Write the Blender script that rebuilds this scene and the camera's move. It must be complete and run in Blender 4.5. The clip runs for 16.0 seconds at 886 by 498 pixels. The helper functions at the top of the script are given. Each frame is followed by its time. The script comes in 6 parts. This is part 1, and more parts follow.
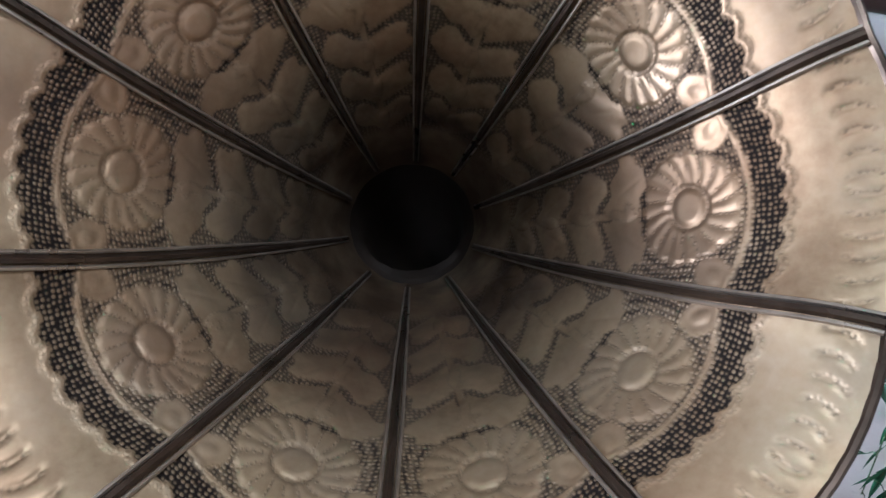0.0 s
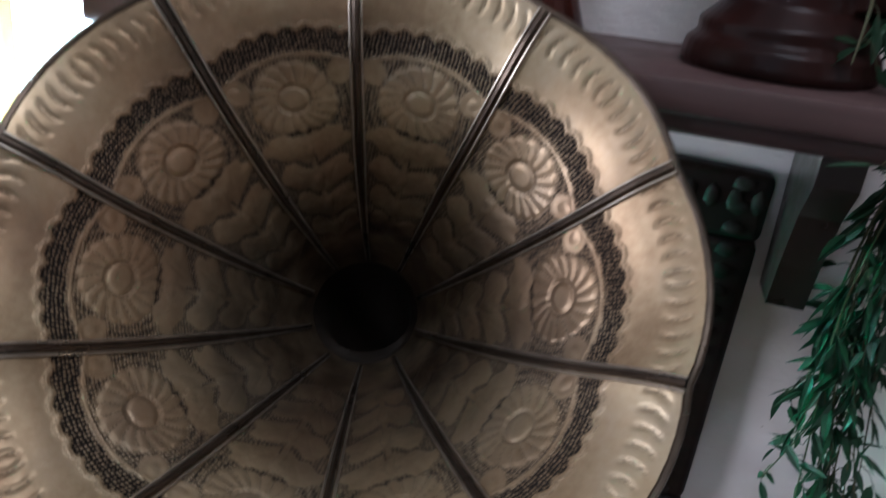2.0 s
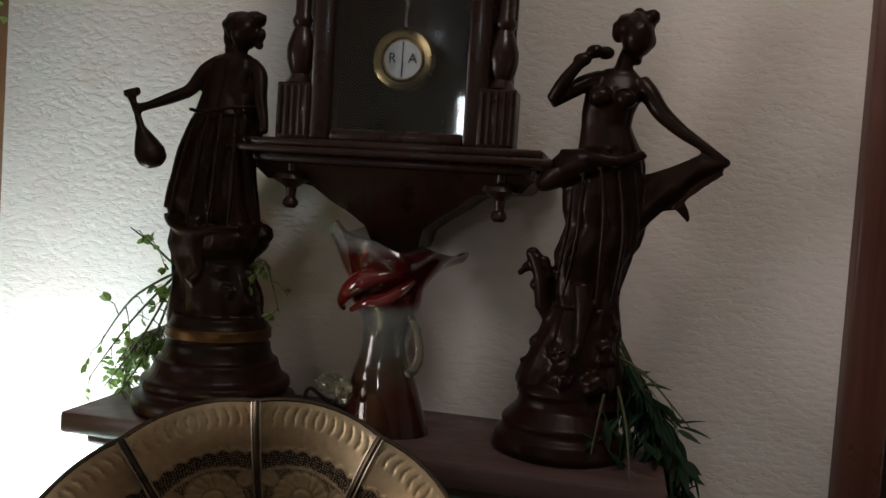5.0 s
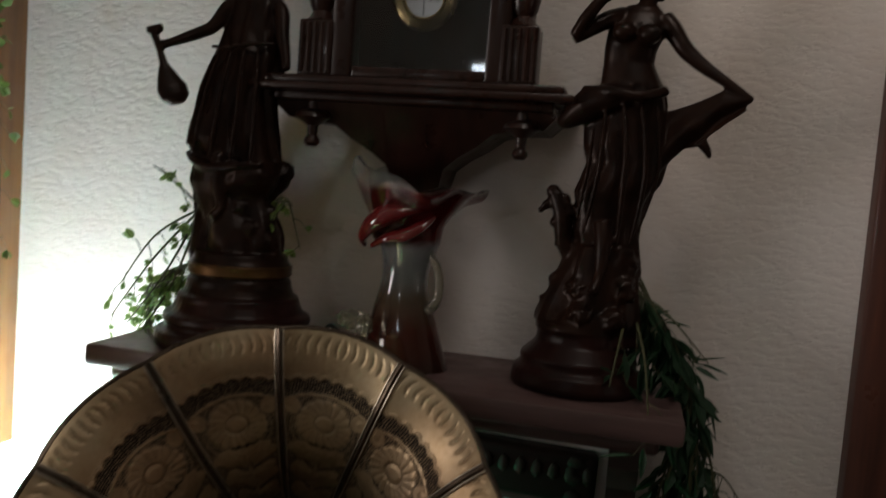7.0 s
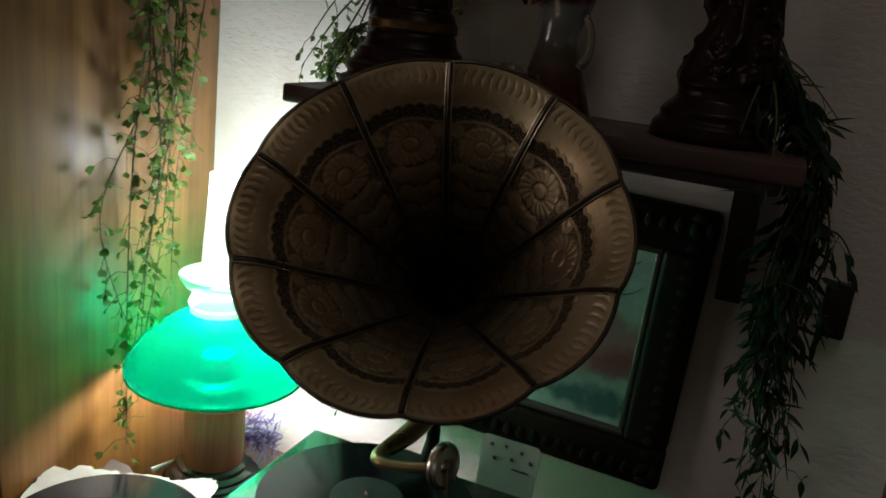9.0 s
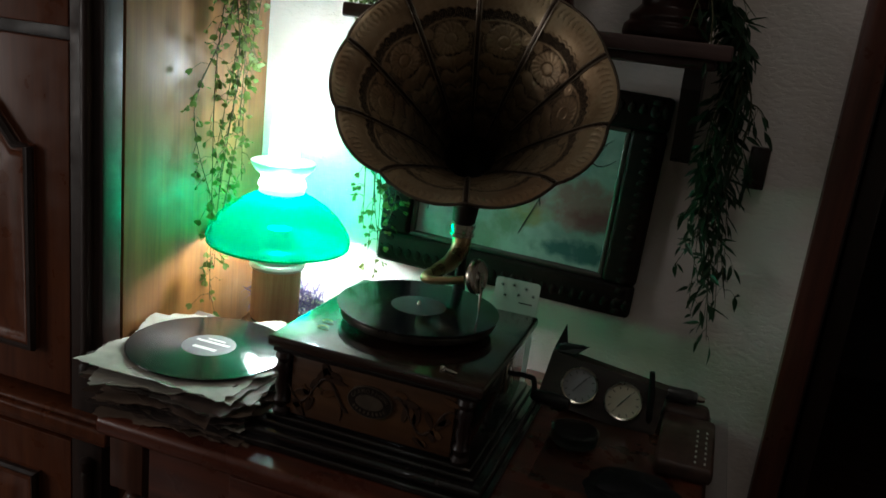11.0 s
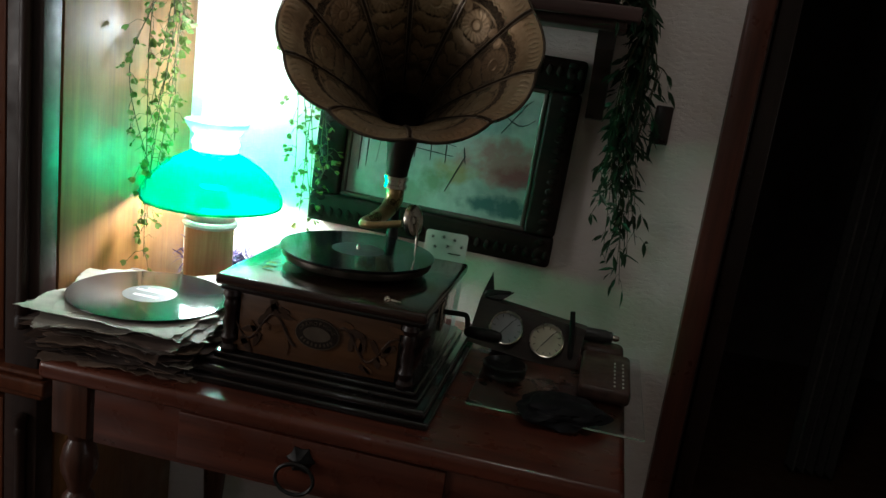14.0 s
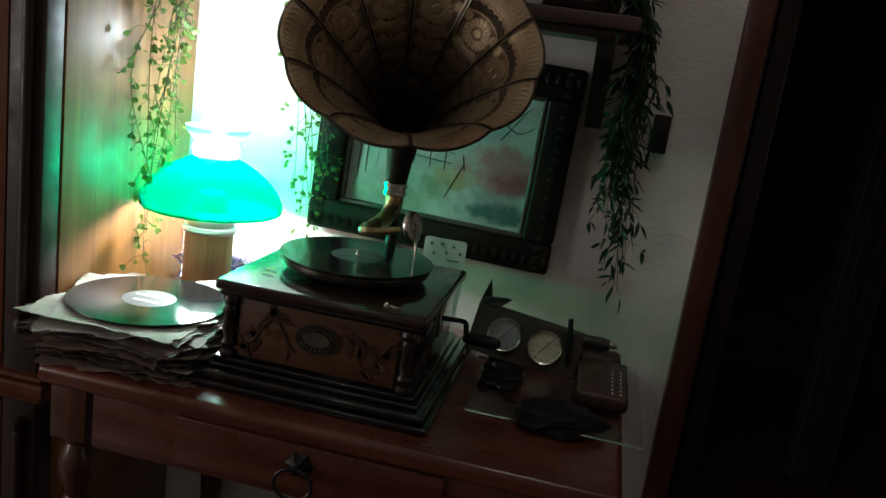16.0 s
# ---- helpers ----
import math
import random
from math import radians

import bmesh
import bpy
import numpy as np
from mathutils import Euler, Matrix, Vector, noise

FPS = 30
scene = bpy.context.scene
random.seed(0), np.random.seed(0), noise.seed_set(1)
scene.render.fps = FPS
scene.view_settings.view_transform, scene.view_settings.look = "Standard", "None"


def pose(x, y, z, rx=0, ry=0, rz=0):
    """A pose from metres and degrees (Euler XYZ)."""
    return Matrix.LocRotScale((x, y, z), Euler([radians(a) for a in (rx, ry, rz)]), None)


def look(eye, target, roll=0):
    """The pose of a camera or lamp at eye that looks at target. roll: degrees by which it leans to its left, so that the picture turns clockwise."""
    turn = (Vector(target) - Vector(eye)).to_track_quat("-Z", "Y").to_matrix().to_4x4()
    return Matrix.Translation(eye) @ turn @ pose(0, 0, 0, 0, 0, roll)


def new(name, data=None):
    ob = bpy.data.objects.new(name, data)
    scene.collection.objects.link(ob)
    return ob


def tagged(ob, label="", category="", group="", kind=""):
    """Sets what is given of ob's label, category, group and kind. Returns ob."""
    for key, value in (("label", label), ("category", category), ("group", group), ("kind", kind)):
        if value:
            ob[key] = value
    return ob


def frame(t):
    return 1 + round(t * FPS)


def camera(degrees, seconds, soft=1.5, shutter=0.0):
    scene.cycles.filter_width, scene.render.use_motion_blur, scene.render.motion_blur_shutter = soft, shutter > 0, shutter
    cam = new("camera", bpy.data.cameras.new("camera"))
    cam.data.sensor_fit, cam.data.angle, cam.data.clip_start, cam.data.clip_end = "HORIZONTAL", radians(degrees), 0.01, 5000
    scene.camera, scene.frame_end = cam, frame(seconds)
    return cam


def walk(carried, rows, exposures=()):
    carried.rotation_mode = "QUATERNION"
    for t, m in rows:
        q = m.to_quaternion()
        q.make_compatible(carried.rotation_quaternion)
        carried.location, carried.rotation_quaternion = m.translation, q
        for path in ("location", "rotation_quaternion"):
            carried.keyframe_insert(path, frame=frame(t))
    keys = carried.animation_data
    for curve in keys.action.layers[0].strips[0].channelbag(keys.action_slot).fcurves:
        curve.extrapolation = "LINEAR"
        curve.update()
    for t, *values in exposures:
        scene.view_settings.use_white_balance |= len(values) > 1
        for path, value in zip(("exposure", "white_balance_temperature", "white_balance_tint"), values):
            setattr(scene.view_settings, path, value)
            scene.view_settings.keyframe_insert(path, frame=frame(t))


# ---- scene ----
cam = camera(57.1, 16.0, shutter=0.5)
PATH = [
    (0, (0.157, -0.654, 1.409), (-0.256, 1.066, 0.477), 7.9),
    (0.5, (0.162, -0.672, 1.416), (-0.24, 1.079, 0.537), 7.7),
    (1, (0.174, -0.689, 1.423), (-0.266, 1.082, 0.603), 6.8),
    (1.5, (0.19, -0.707, 1.43), (-0.251, 1.078, 0.642), 6.7),
    (2, (0.224, -0.729, 1.464), (-0.254, 1.061, 0.71), 6.2),
    (2.5, (0.261, -0.78, 1.538), (-0.255, 1.066, 0.966), 6.3),
    (3, (0.278, -0.825, 1.583), (-0.183, 1.073, 1.155), 4.8),
    (3.5, (0.308, -0.879, 1.61), (-0.167, 1.044, 1.334), 4.2),
    (4, (0.325, -0.931, 1.621), (-0.151, 1.009, 1.513), 4.4),
    (6.5, (0.338, -0.92, 1.618), (-0.042, 1.041, 1.526), 3.7),
    (7, (0.329, -0.936, 1.579), (-0.122, 1.007, 1.426), 4.4),
    (7.5, (0.314, -0.98, 1.549), (-0.131, 0.959, 1.342), 5.8),
    (8, (0.316, -0.984, 1.508), (-0.121, 0.934, 1.146), 7.3),
    (8.5, (0.349, -1.001, 1.472), (-0.244, 0.856, 1.024), 7.3),
    (9, (0.362, -1.069, 1.479), (-0.345, 0.725, 0.948), 6.8),
    (11.3, (0.398, -1.47, 1.347), (-0.167, 0.374, 0.819), 6.6),
    (11.5, (0.389, -1.476, 1.334), (-0.163, 0.372, 0.805), 6.4),
    (12, (0.382, -1.475, 1.295), (-0.13, 0.384, 0.765), 6.4),
    (12.5, (0.378, -1.479, 1.285), (-0.086, 0.388, 0.738), 6.6),
    (13, (0.372, -1.509, 1.279), (-0.011, 0.379, 0.743), 7.1),
    (13.5, (0.376, -1.566, 1.279), (0.018, 0.335, 0.769), 7.3),
    (14, (0.375, -1.559, 1.277), (0.026, 0.354, 0.809), 7.9),
    (14.5, (0.377, -1.56, 1.277), (0.025, 0.353, 0.81), 7.7),
    (15, (0.372, -1.565, 1.276), (0.023, 0.352, 0.822), 8.1),
    (15.5, (0.37, -1.567, 1.276), (0.026, 0.351, 0.825), 8.2),
    (16, (0.372, -1.565, 1.277), (0.028, 0.353, 0.827), 8.3),
]
EXPOSURES = [(0.0, 2.5, 4800, 9), (1.0, 2.2, 4850, 9), (1.5, 2.2, 4750, 10), (2.0, 1.75, 5000, 10), (2.5, 1.3, 5350, 10), (3.5, 0.6, 6150, 9), (4.0, 0.42, 6400, 9), (6.5, 0.62, 6050, 9), (7.0, 0.22, 6350, 8), (7.5, 0.12, 6300, 8), (8.0, 0.05, 6350, 8), (8.5, -0.35, 6500, 8), (9.0, -1.2, 6600, 8), (11.3, -0.8, 6200, 6), (12.5, -0.25, 6200, 7), (13.5, -0.25, 6200, 7), (14.0, -0.38, 6200, 7), (16.0, -0.38, 6200, 7)]
walk(cam, [(t, look(eye, target, roll)) for t, eye, target, roll in PATH], EXPOSURES)

# ---- light ----
world = bpy.data.worlds.new("world")
scene.world = world
world.use_nodes = True
_sky = world.node_tree.nodes.new("ShaderNodeTexSky")
_sky.sky_type, _sky.sun_disc, _sky.sun_elevation, _sky.sun_rotation = "NISHITA", False, radians(35), radians(200)
world.node_tree.links.new(_sky.outputs[0], world.node_tree.nodes["Background"].inputs[0])
world.node_tree.nodes["Background"].inputs[1].default_value = 0.1


def lamp(name, kind, m, energy, color, **more):
    data = bpy.data.lights.new(name, kind)
    data.energy, data.color = energy, color
    for key, value in more.items():
        if key == "size":
            data.size = value
        elif key == "size_y":
            data.shape, data.size_y = "RECTANGLE", value
        elif key == "radius":
            data.shadow_soft_size = value
    ob = new(name, data)
    ob.matrix_basis = m
    return ob


LAMP = Vector((-0.34, -0.145, 0.76))
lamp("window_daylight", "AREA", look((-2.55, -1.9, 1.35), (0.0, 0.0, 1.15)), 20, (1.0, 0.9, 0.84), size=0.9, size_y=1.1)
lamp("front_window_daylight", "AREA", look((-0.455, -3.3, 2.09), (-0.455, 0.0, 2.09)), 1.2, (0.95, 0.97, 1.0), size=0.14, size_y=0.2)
# added warm fill from the right, brightens the back wall and horn rim
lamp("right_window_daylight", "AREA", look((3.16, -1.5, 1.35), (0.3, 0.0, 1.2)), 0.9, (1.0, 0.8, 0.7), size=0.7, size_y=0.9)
# added overhead fill for upward-facing surfaces
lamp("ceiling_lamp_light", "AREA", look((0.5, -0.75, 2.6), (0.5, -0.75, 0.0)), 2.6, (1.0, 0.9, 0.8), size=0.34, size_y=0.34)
lamp("chimney_light", "POINT", pose(LAMP.x, LAMP.y, 1.235), 4.4, (0.82, 0.94, 1.0), radius=0.02)
lamp("bulb_light", "POINT", pose(LAMP.x, LAMP.y, 0.988), 24.0, (0.97, 0.98, 1.0), radius=0.038)


# ---- helpers ----
def thing(name, loc, label, category, group="", kind=""):
    ob = new(name)
    ob.location = loc
    ob.empty_display_size = 0.05
    return tagged(ob, label, category, group, kind)


def under(ob, parent):
    if parent is not None:
        ob.parent = parent
        if parent.parent is None:
            ob.matrix_parent_inverse = parent.matrix_basis.inverted()
    return ob


def part(name, bm, material, parent=None, label="", smooth=True, category="", kind="", group=""):
    mesh = bpy.data.meshes.new(name)
    bmesh.ops.recalc_face_normals(bm, faces=bm.faces)
    bm.to_mesh(mesh)
    bm.free()
    mesh.materials.append(material)
    if smooth:
        mesh.shade_smooth()
        mesh.set_sharp_from_angle(angle=radians(38))
    return tagged(under(new(name, mesh), parent), label, category, group, kind)


def B():
    return bmesh.new()


def box(bm, x0, x1, y0, y1, z0, z1, bev=0.0, seg=2, m=None):
    made = bmesh.ops.create_cube(bm, size=1.0, matrix=Matrix.LocRotScale(((x0 + x1) / 2, (y0 + y1) / 2, (z0 + z1) / 2), None, (x1 - x0, y1 - y0, z1 - z0)))
    vs = made["verts"]
    if bev:
        edges = list({e for v in vs for e in v.link_edges})
        out = bmesh.ops.bevel(bm, geom=edges, offset=bev, segments=seg, affect="EDGES", profile=0.5)
        vs = list({v for f in out["faces"] for v in f.verts} | {v for v in vs if v.is_valid})
    if m is not None:
        bmesh.ops.transform(bm, matrix=m, verts=vs)
    return bm


def rings(bm, loops, close=True, cap=True):
    """Joins loops of points, each of the same count, into a skin."""
    vs = [[bm.verts.new(p) for p in loop] for loop in loops]
    n = len(vs[0])
    for a, b in zip(vs, vs[1:]):
        for i in range(n if close else n - 1):
            j = (i + 1) % n
            bm.faces.new((a[i], a[j], b[j], b[i]))
    if cap and close:
        bm.faces.new(vs[0][::-1])
        bm.faces.new(vs[-1])
    return bm


def lathe(bm, prof, m=None, seg=32, cap=True, wob=None):
    m = m or Matrix()
    loops = []
    for k, (r, z) in enumerate(prof):
        r = max(r, 0.0004)
        loops.append([m @ Vector((r * (wob(i / seg * math.tau, z) if wob else 1) * math.cos(i / seg * math.tau), r * (wob(i / seg * math.tau, z) if wob else 1) * math.sin(i / seg * math.tau), z)) for i in range(seg)])
    return rings(bm, loops, True, cap)


def smooth_line(pts, n=6):
    """A Catmull-Rom line through the points."""
    pts = [Vector(p) for p in pts]
    out = []
    for i in range(len(pts) - 1):
        p0, p1, p2, p3 = pts[max(i - 1, 0)], pts[i], pts[i + 1], pts[min(i + 2, len(pts) - 1)]
        for k in range(n):
            t = k / n
            out.append(0.5 * (2 * p1 + (p2 - p0) * t + (2 * p0 - 5 * p1 + 4 * p2 - p3) * t * t + (3 * p1 - p0 - 3 * p2 + p3) * t ** 3))
    return out + [pts[-1]]


def tube(bm, pts, rad, seg=8, flat=1.0, cap=True):
    """A round bar along pts; rad is one radius or one for each end and step."""
    pts = [Vector(p) for p in pts]
    n = len(pts)
    side = None
    loops = []
    for i, p in enumerate(pts):
        d = (pts[min(i + 1, n - 1)] - pts[max(i - 1, 0)]).normalized()
        if side is None:
            side = d.orthogonal().normalized()
        side = (side - d * side.dot(d)).normalized()
        up = d.cross(side)
        if isinstance(rad, (int, float)):
            r = rad
        else:
            f = i / (n - 1) * (len(rad) - 1)
            k = min(int(f), len(rad) - 2)
            r = rad[k] + (rad[k + 1] - rad[k]) * (f - k)
        loops.append([p + side * (r * math.cos(a)) + up * (r * flat * math.sin(a)) for a in [j / seg * math.tau for j in range(seg)]])
    return rings(bm, loops, True, cap)


def prism(bm, outline, m, depth):
    """A flat outline (x, y) given thickness along z."""
    lo = [bm.verts.new(m @ Vector((x, y, 0))) for x, y in outline]
    hi = [bm.verts.new(m @ Vector((x, y, depth))) for x, y in outline]
    bm.faces.new(lo[::-1])
    bm.faces.new(hi)
    n = len(lo)
    for i in range(n):
        bm.faces.new((lo[i], lo[(i + 1) % n], hi[(i + 1) % n], hi[i]))
    return bm


# ---- materials ----
class Nodes:
    def __init__(self, name):
        self.mat = bpy.data.materials.new(name)
        self.mat.use_nodes = True
        self.nt = self.mat.node_tree
        self.bsdf = self.nt.nodes["Principled BSDF"]
        self.co = self.nt.nodes.new("ShaderNodeTexCoord").outputs["Object"]

    def add(self, kind, **inputs):
        node = self.nt.nodes.new("ShaderNode" + kind)
        for key, value in inputs.items():
            sock = node.inputs[key.replace("_", " ")]
            if hasattr(value, "links"):
                self.nt.links.new(value, sock)
            else:
                sock.default_value = value
        return node

    def link(self, a, b):
        self.nt.links.new(a, b)

    def stretch(self, sx, sy, sz):
        node = self.nt.nodes.new("ShaderNodeMapping")
        node.inputs["Scale"].default_value = (sx, sy, sz)
        self.link(self.co, node.inputs["Vector"])
        return node.outputs[0]

    def noise(self, scale, detail=4.0, vec=None, rough=0.55):
        return self.add("TexNoise", Vector=vec or self.co, Scale=scale, Detail=detail, Roughness=rough).outputs["Fac"]

    def ramp(self, fac, stops):
        node = self.nt.nodes.new("ShaderNodeValToRGB")
        self.link(fac, node.inputs[0])
        els = node.color_ramp.elements
        while len(els) < len(stops):
            els.new(0.5)
        for el, (pos, col) in zip(els, stops):
            el.position, el.color = pos, (*col, 1) if len(col) == 3 else col
        return node.outputs["Color"]

    def mix(self, fac, a, b, blend="MIX"):
        node = self.nt.nodes.new("ShaderNodeMix")
        node.data_type, node.blend_type = "RGBA", blend
        for sock, value in ((node.inputs["Factor"], fac), (node.inputs[6], a), (node.inputs[7], b)):
            if hasattr(value, "links"):
                self.link(value, sock)
            else:
                sock.default_value = value if isinstance(value, (int, float)) else (*value, 1)
        return node.outputs[2]

    def math(self, op, a, b=0.0):
        node = self.nt.nodes.new("ShaderNodeMath")
        node.operation = op
        for sock, value in zip(node.inputs, (a, b)):
            if hasattr(value, "links"):
                self.link(value, sock)
            else:
                sock.default_value = value
        return node.outputs[0]

    def bump(self, height, strength, dist=0.002, base=None):
        node = self.add("Bump", Strength=strength, Distance=dist, Height=height)
        if base is not None:
            self.link(base, node.inputs["Normal"])
        self.link(node.outputs[0], self.bsdf.inputs["Normal"])
        return node.outputs[0]

    def set(self, **inputs):
        for key, value in inputs.items():
            sock = self.bsdf.inputs[key.replace("_", " ")]
            if hasattr(value, "links"):
                self.link(value, sock)
            else:
                sock.default_value = (*value, 1) if isinstance(value, tuple) and len(value) == 3 else value
        return self.mat


def wood(name, dark, light, axis="x", rough=0.35, coat=0.0, grain=1.0, coat_rough=0.12):
    n = Nodes(name)
    s = {"x": (3, 60, 60), "y": (60, 3, 60), "z": (60, 60, 3)}[axis]
    v = n.stretch(*[a * grain for a in s])
    g = n.noise(1.0, 6, v, 0.65)
    big = n.noise(5.0, 3)
    c = n.ramp(g, [(0.3, dark), (0.7, light)])
    c = n.mix(n.math("MULTIPLY", big, 0.55), c, tuple(a * 0.55 for a in dark))
    r = n.ramp(n.noise(22, 4), [(0.3, (rough * 0.75,) * 3), (0.75, (min(rough * 1.5, 1),) * 3)])
    n.set(Base_Color=c, Roughness=r, Coat_Weight=coat, Coat_Roughness=coat_rough)
    n.bump(g, 0.25, 0.0008)
    return n.mat


def plain(name, col, rough=0.5, metal=0.0, var=0.35, scale=30, bump=0.15, **more):
    n = Nodes(name)
    f = n.noise(scale, 5)
    c = n.ramp(f, [(0.25, tuple(max(a * (1 - var), 0) for a in col)), (0.75, tuple(min(a * (1 + var), 1) for a in col))])
    r = n.ramp(n.noise(scale * 0.4, 4), [(0.3, (rough * 0.7,) * 3), (0.7, (min(rough * 1.3, 1),) * 3)])
    n.set(Base_Color=c, Roughness=r, Metallic=metal, **more)
    if bump:
        n.bump(f, bump, 0.001)
    return n.mat


def stucco():
    n = Nodes("white_stucco")
    warp = n.add("TexNoise", Vector=n.stretch(1, 1, 1), Scale=16.0, Detail=3.0)
    bent = n.add("VectorMath", Vector=n.co)
    bent.operation = "ADD"
    shift = n.add("VectorMath", Vector=warp.outputs["Color"])
    shift.operation = "SCALE"
    shift.inputs["Scale"].default_value = 0.012
    n.link(shift.outputs[0], bent.inputs[1])
    squash = n.add("Mapping", Vector=bent.outputs[0])
    squash.inputs["Scale"].default_value = (0.62, 1, 1.3)
    flakes = n.add("TexNoise", Vector=squash.outputs[0], Scale=115.0, Detail=5.0, Roughness=0.55).outputs["Fac"]
    torn = n.ramp(flakes, [(0.40, (0, 0, 0)), (0.47, (0.75, 0.75, 0.75)), (0.6, (1, 1, 1))])
    grain = n.noise(260, 4)
    h = n.math("ADD", torn, n.math("ADD", n.math("MULTIPLY", n.noise(11, 4), 0.7), n.math("MULTIPLY", grain, 0.22)))
    stain = n.noise(3.2, 4)
    c = n.mix(n.ramp(stain, [(0.42, (0, 0, 0)), (0.72, (1, 1, 1))]), (0.82, 0.75, 0.72), (0.74, 0.62, 0.55))
    c = n.mix(n.math("MULTIPLY", n.ramp(n.noise(7.5, 5), [(0.56, (0, 0, 0)), (0.74, (1, 1, 1))]), 0.4), c, (0.6, 0.44, 0.33))
    c = n.mix(n.math("MULTIPLY", n.ramp(n.noise(140, 2), [(0.74, (0, 0, 0)), (0.78, (1, 1, 1))]), 0.5), c, (0.3, 0.2, 0.14))
    n.set(Base_Color=c, Roughness=0.85)
    n.bump(h, 0.3, 0.0026)
    return n.mat


M_WALL = stucco()
M_PLASTER = plain("room_plaster", (0.55, 0.5, 0.45), 0.85, scale=6, var=0.12)
M_CEIL = plain("ceiling_plaster", (0.65, 0.62, 0.58), 0.9, scale=5, var=0.08)
M_FLOOR = wood("floor_boards", (0.07, 0.035, 0.02), (0.16, 0.085, 0.05), "x", 0.4)
# dark colour stands in for the lack of light beyond the doorway
M_SHADED_ROOM = plain("shaded_room_wall", (0.12, 0.1, 0.1), 0.8, scale=8, var=0.3)
M_TABLE = wood("table_mahogany", (0.065, 0.017, 0.01), (0.2, 0.056, 0.031), "x", 0.3, 0.3)
M_TABLE_LEG = wood("table_leg_wood", (0.06, 0.02, 0.012), (0.18, 0.07, 0.04), "z", 0.33, 0.25)
M_CAB = wood("cabinet_oak", (0.1, 0.026, 0.011), (0.24, 0.075, 0.03), "z", 0.32, 0.2)
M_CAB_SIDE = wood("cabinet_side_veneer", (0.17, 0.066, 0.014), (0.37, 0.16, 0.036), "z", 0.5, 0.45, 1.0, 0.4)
M_CAB_DARK = wood("cabinet_dark_trim", (0.016, 0.008, 0.006), (0.05, 0.022, 0.014), "z", 0.5, 0.0)
M_TRIM = wood("door_casing_wood", (0.052, 0.014, 0.009), (0.15, 0.045, 0.026), "z", 0.35, 0.2)
M_SHELF = wood("shelf_wood", (0.075, 0.039, 0.036), (0.145, 0.082, 0.076), "x", 0.5)
M_BLACKWOOD = wood("ebonised_wood", (0.005, 0.0035, 0.0035), (0.012, 0.008, 0.007), "x", 0.2, 0.7, 1.0, 0.06)
M_BLACKWOOD_Z = wood("ebonised_wood_upright", (0.008, 0.004, 0.0033), (0.034, 0.012, 0.009), "z", 0.33, 0.1)
M_BOXPANEL = wood("carved_panel_wood", (0.08, 0.032, 0.012), (0.19, 0.088, 0.036), "x", 0.38, 0.15)
M_BOXTOP = wood("gramophone_lid_wood", (0.02, 0.01, 0.008), (0.06, 0.03, 0.02), "x", 0.2, 0.5)
M_FRAME = wood("picture_frame_wood", (0.008, 0.005, 0.004), (0.026, 0.013, 0.009), "x", 0.6)
M_FRAME.node_tree.nodes["Principled BSDF"].inputs["Specular IOR Level"].default_value = 0.18


def bronze():
    n = Nodes("dark_bronze_on_red_wood")
    z = n.add("SeparateXYZ", Vector=n.co).outputs[2]
    f = n.noise(34, 5)
    c = n.ramp(f, [(0.25, (0.006, 0.0028, 0.002)), (0.75, (0.027, 0.011, 0.0065))])
    low = n.ramp(n.noise(20, 4), [(0.3, (0.01, 0.004, 0.0035)), (0.7, (0.028, 0.009, 0.007))])
    step = n.ramp(n.math("MULTIPLY", n.math("SUBTRACT", z, 1.4), 10.0), [(0.42, (0, 0, 0)), (0.46, (1, 1, 1))])
    r = n.ramp(n.noise(14, 4), [(0.3, (0.26, 0.26, 0.26)), (0.7, (0.42, 0.42, 0.42))])
    n.set(Base_Color=n.mix(step, low, c), Roughness=r, Metallic=n.math("MULTIPLY", step, 0.2), Specular_IOR_Level=0.16)
    n.bump(f, 0.5, 0.001)
    return n.mat


M_BRONZE = bronze()
M_STEEL = plain("worn_nickel", (0.62, 0.58, 0.5), 0.25, 1.0, 0.15, 60, 0.05)
M_BRASSDK = plain("aged_brass_tube", (0.35, 0.25, 0.12), 0.35, 0.9, 0.3, 40, 0.1)
M_IRON = plain("black_iron", (0.02, 0.019, 0.018), 0.45, 0.6, 0.4, 50, 0.2)
M_WHITE = plain("white_card", (0.72, 0.73, 0.68), 0.7, 0, 0.06, 40, 0.05)
M_INK = plain("black_ink", (0.03, 0.03, 0.03), 0.6, 0, 0.1)

# ---- the room ----
WALL_L, WALL_R, DOOR_R = -0.47, 0.567, 1.45


def structure(name, bm, mat, label, category, parent=None):
    return part(name, bm, mat, parent, label, category=category, kind="structure", smooth=False)


structure("floor", box(B(), -2.6, 3.2, -3.4, 0.0, -0.06, 0.0), M_FLOOR, "dark brown wooden board floor of the room", "floor")
structure("ceiling", box(B(), -2.6, 3.2, -3.4, 0.12, 2.7, 2.8), M_CEIL, "plain white plaster ceiling of the room", "ceiling")
structure("wall_back", box(B(), -2.6, WALL_R + 0.02, 0.0, 0.12, 0.0, 2.7), M_WALL, "rough white stucco wall behind the table", "wall")
bm = box(B(), DOOR_R, 3.2, 0.0, 0.12, 0.0, 2.7)
structure("wall_back_beyond_door", bm, M_WALL, "white stucco wall beyond the doorway", "wall")
structure("wall_over_door", box(B(), WALL_R + 0.02, DOOR_R, 0.0, 0.12, 2.12, 2.7), M_WALL, "white stucco wall over the doorway", "wall")
bm = B()
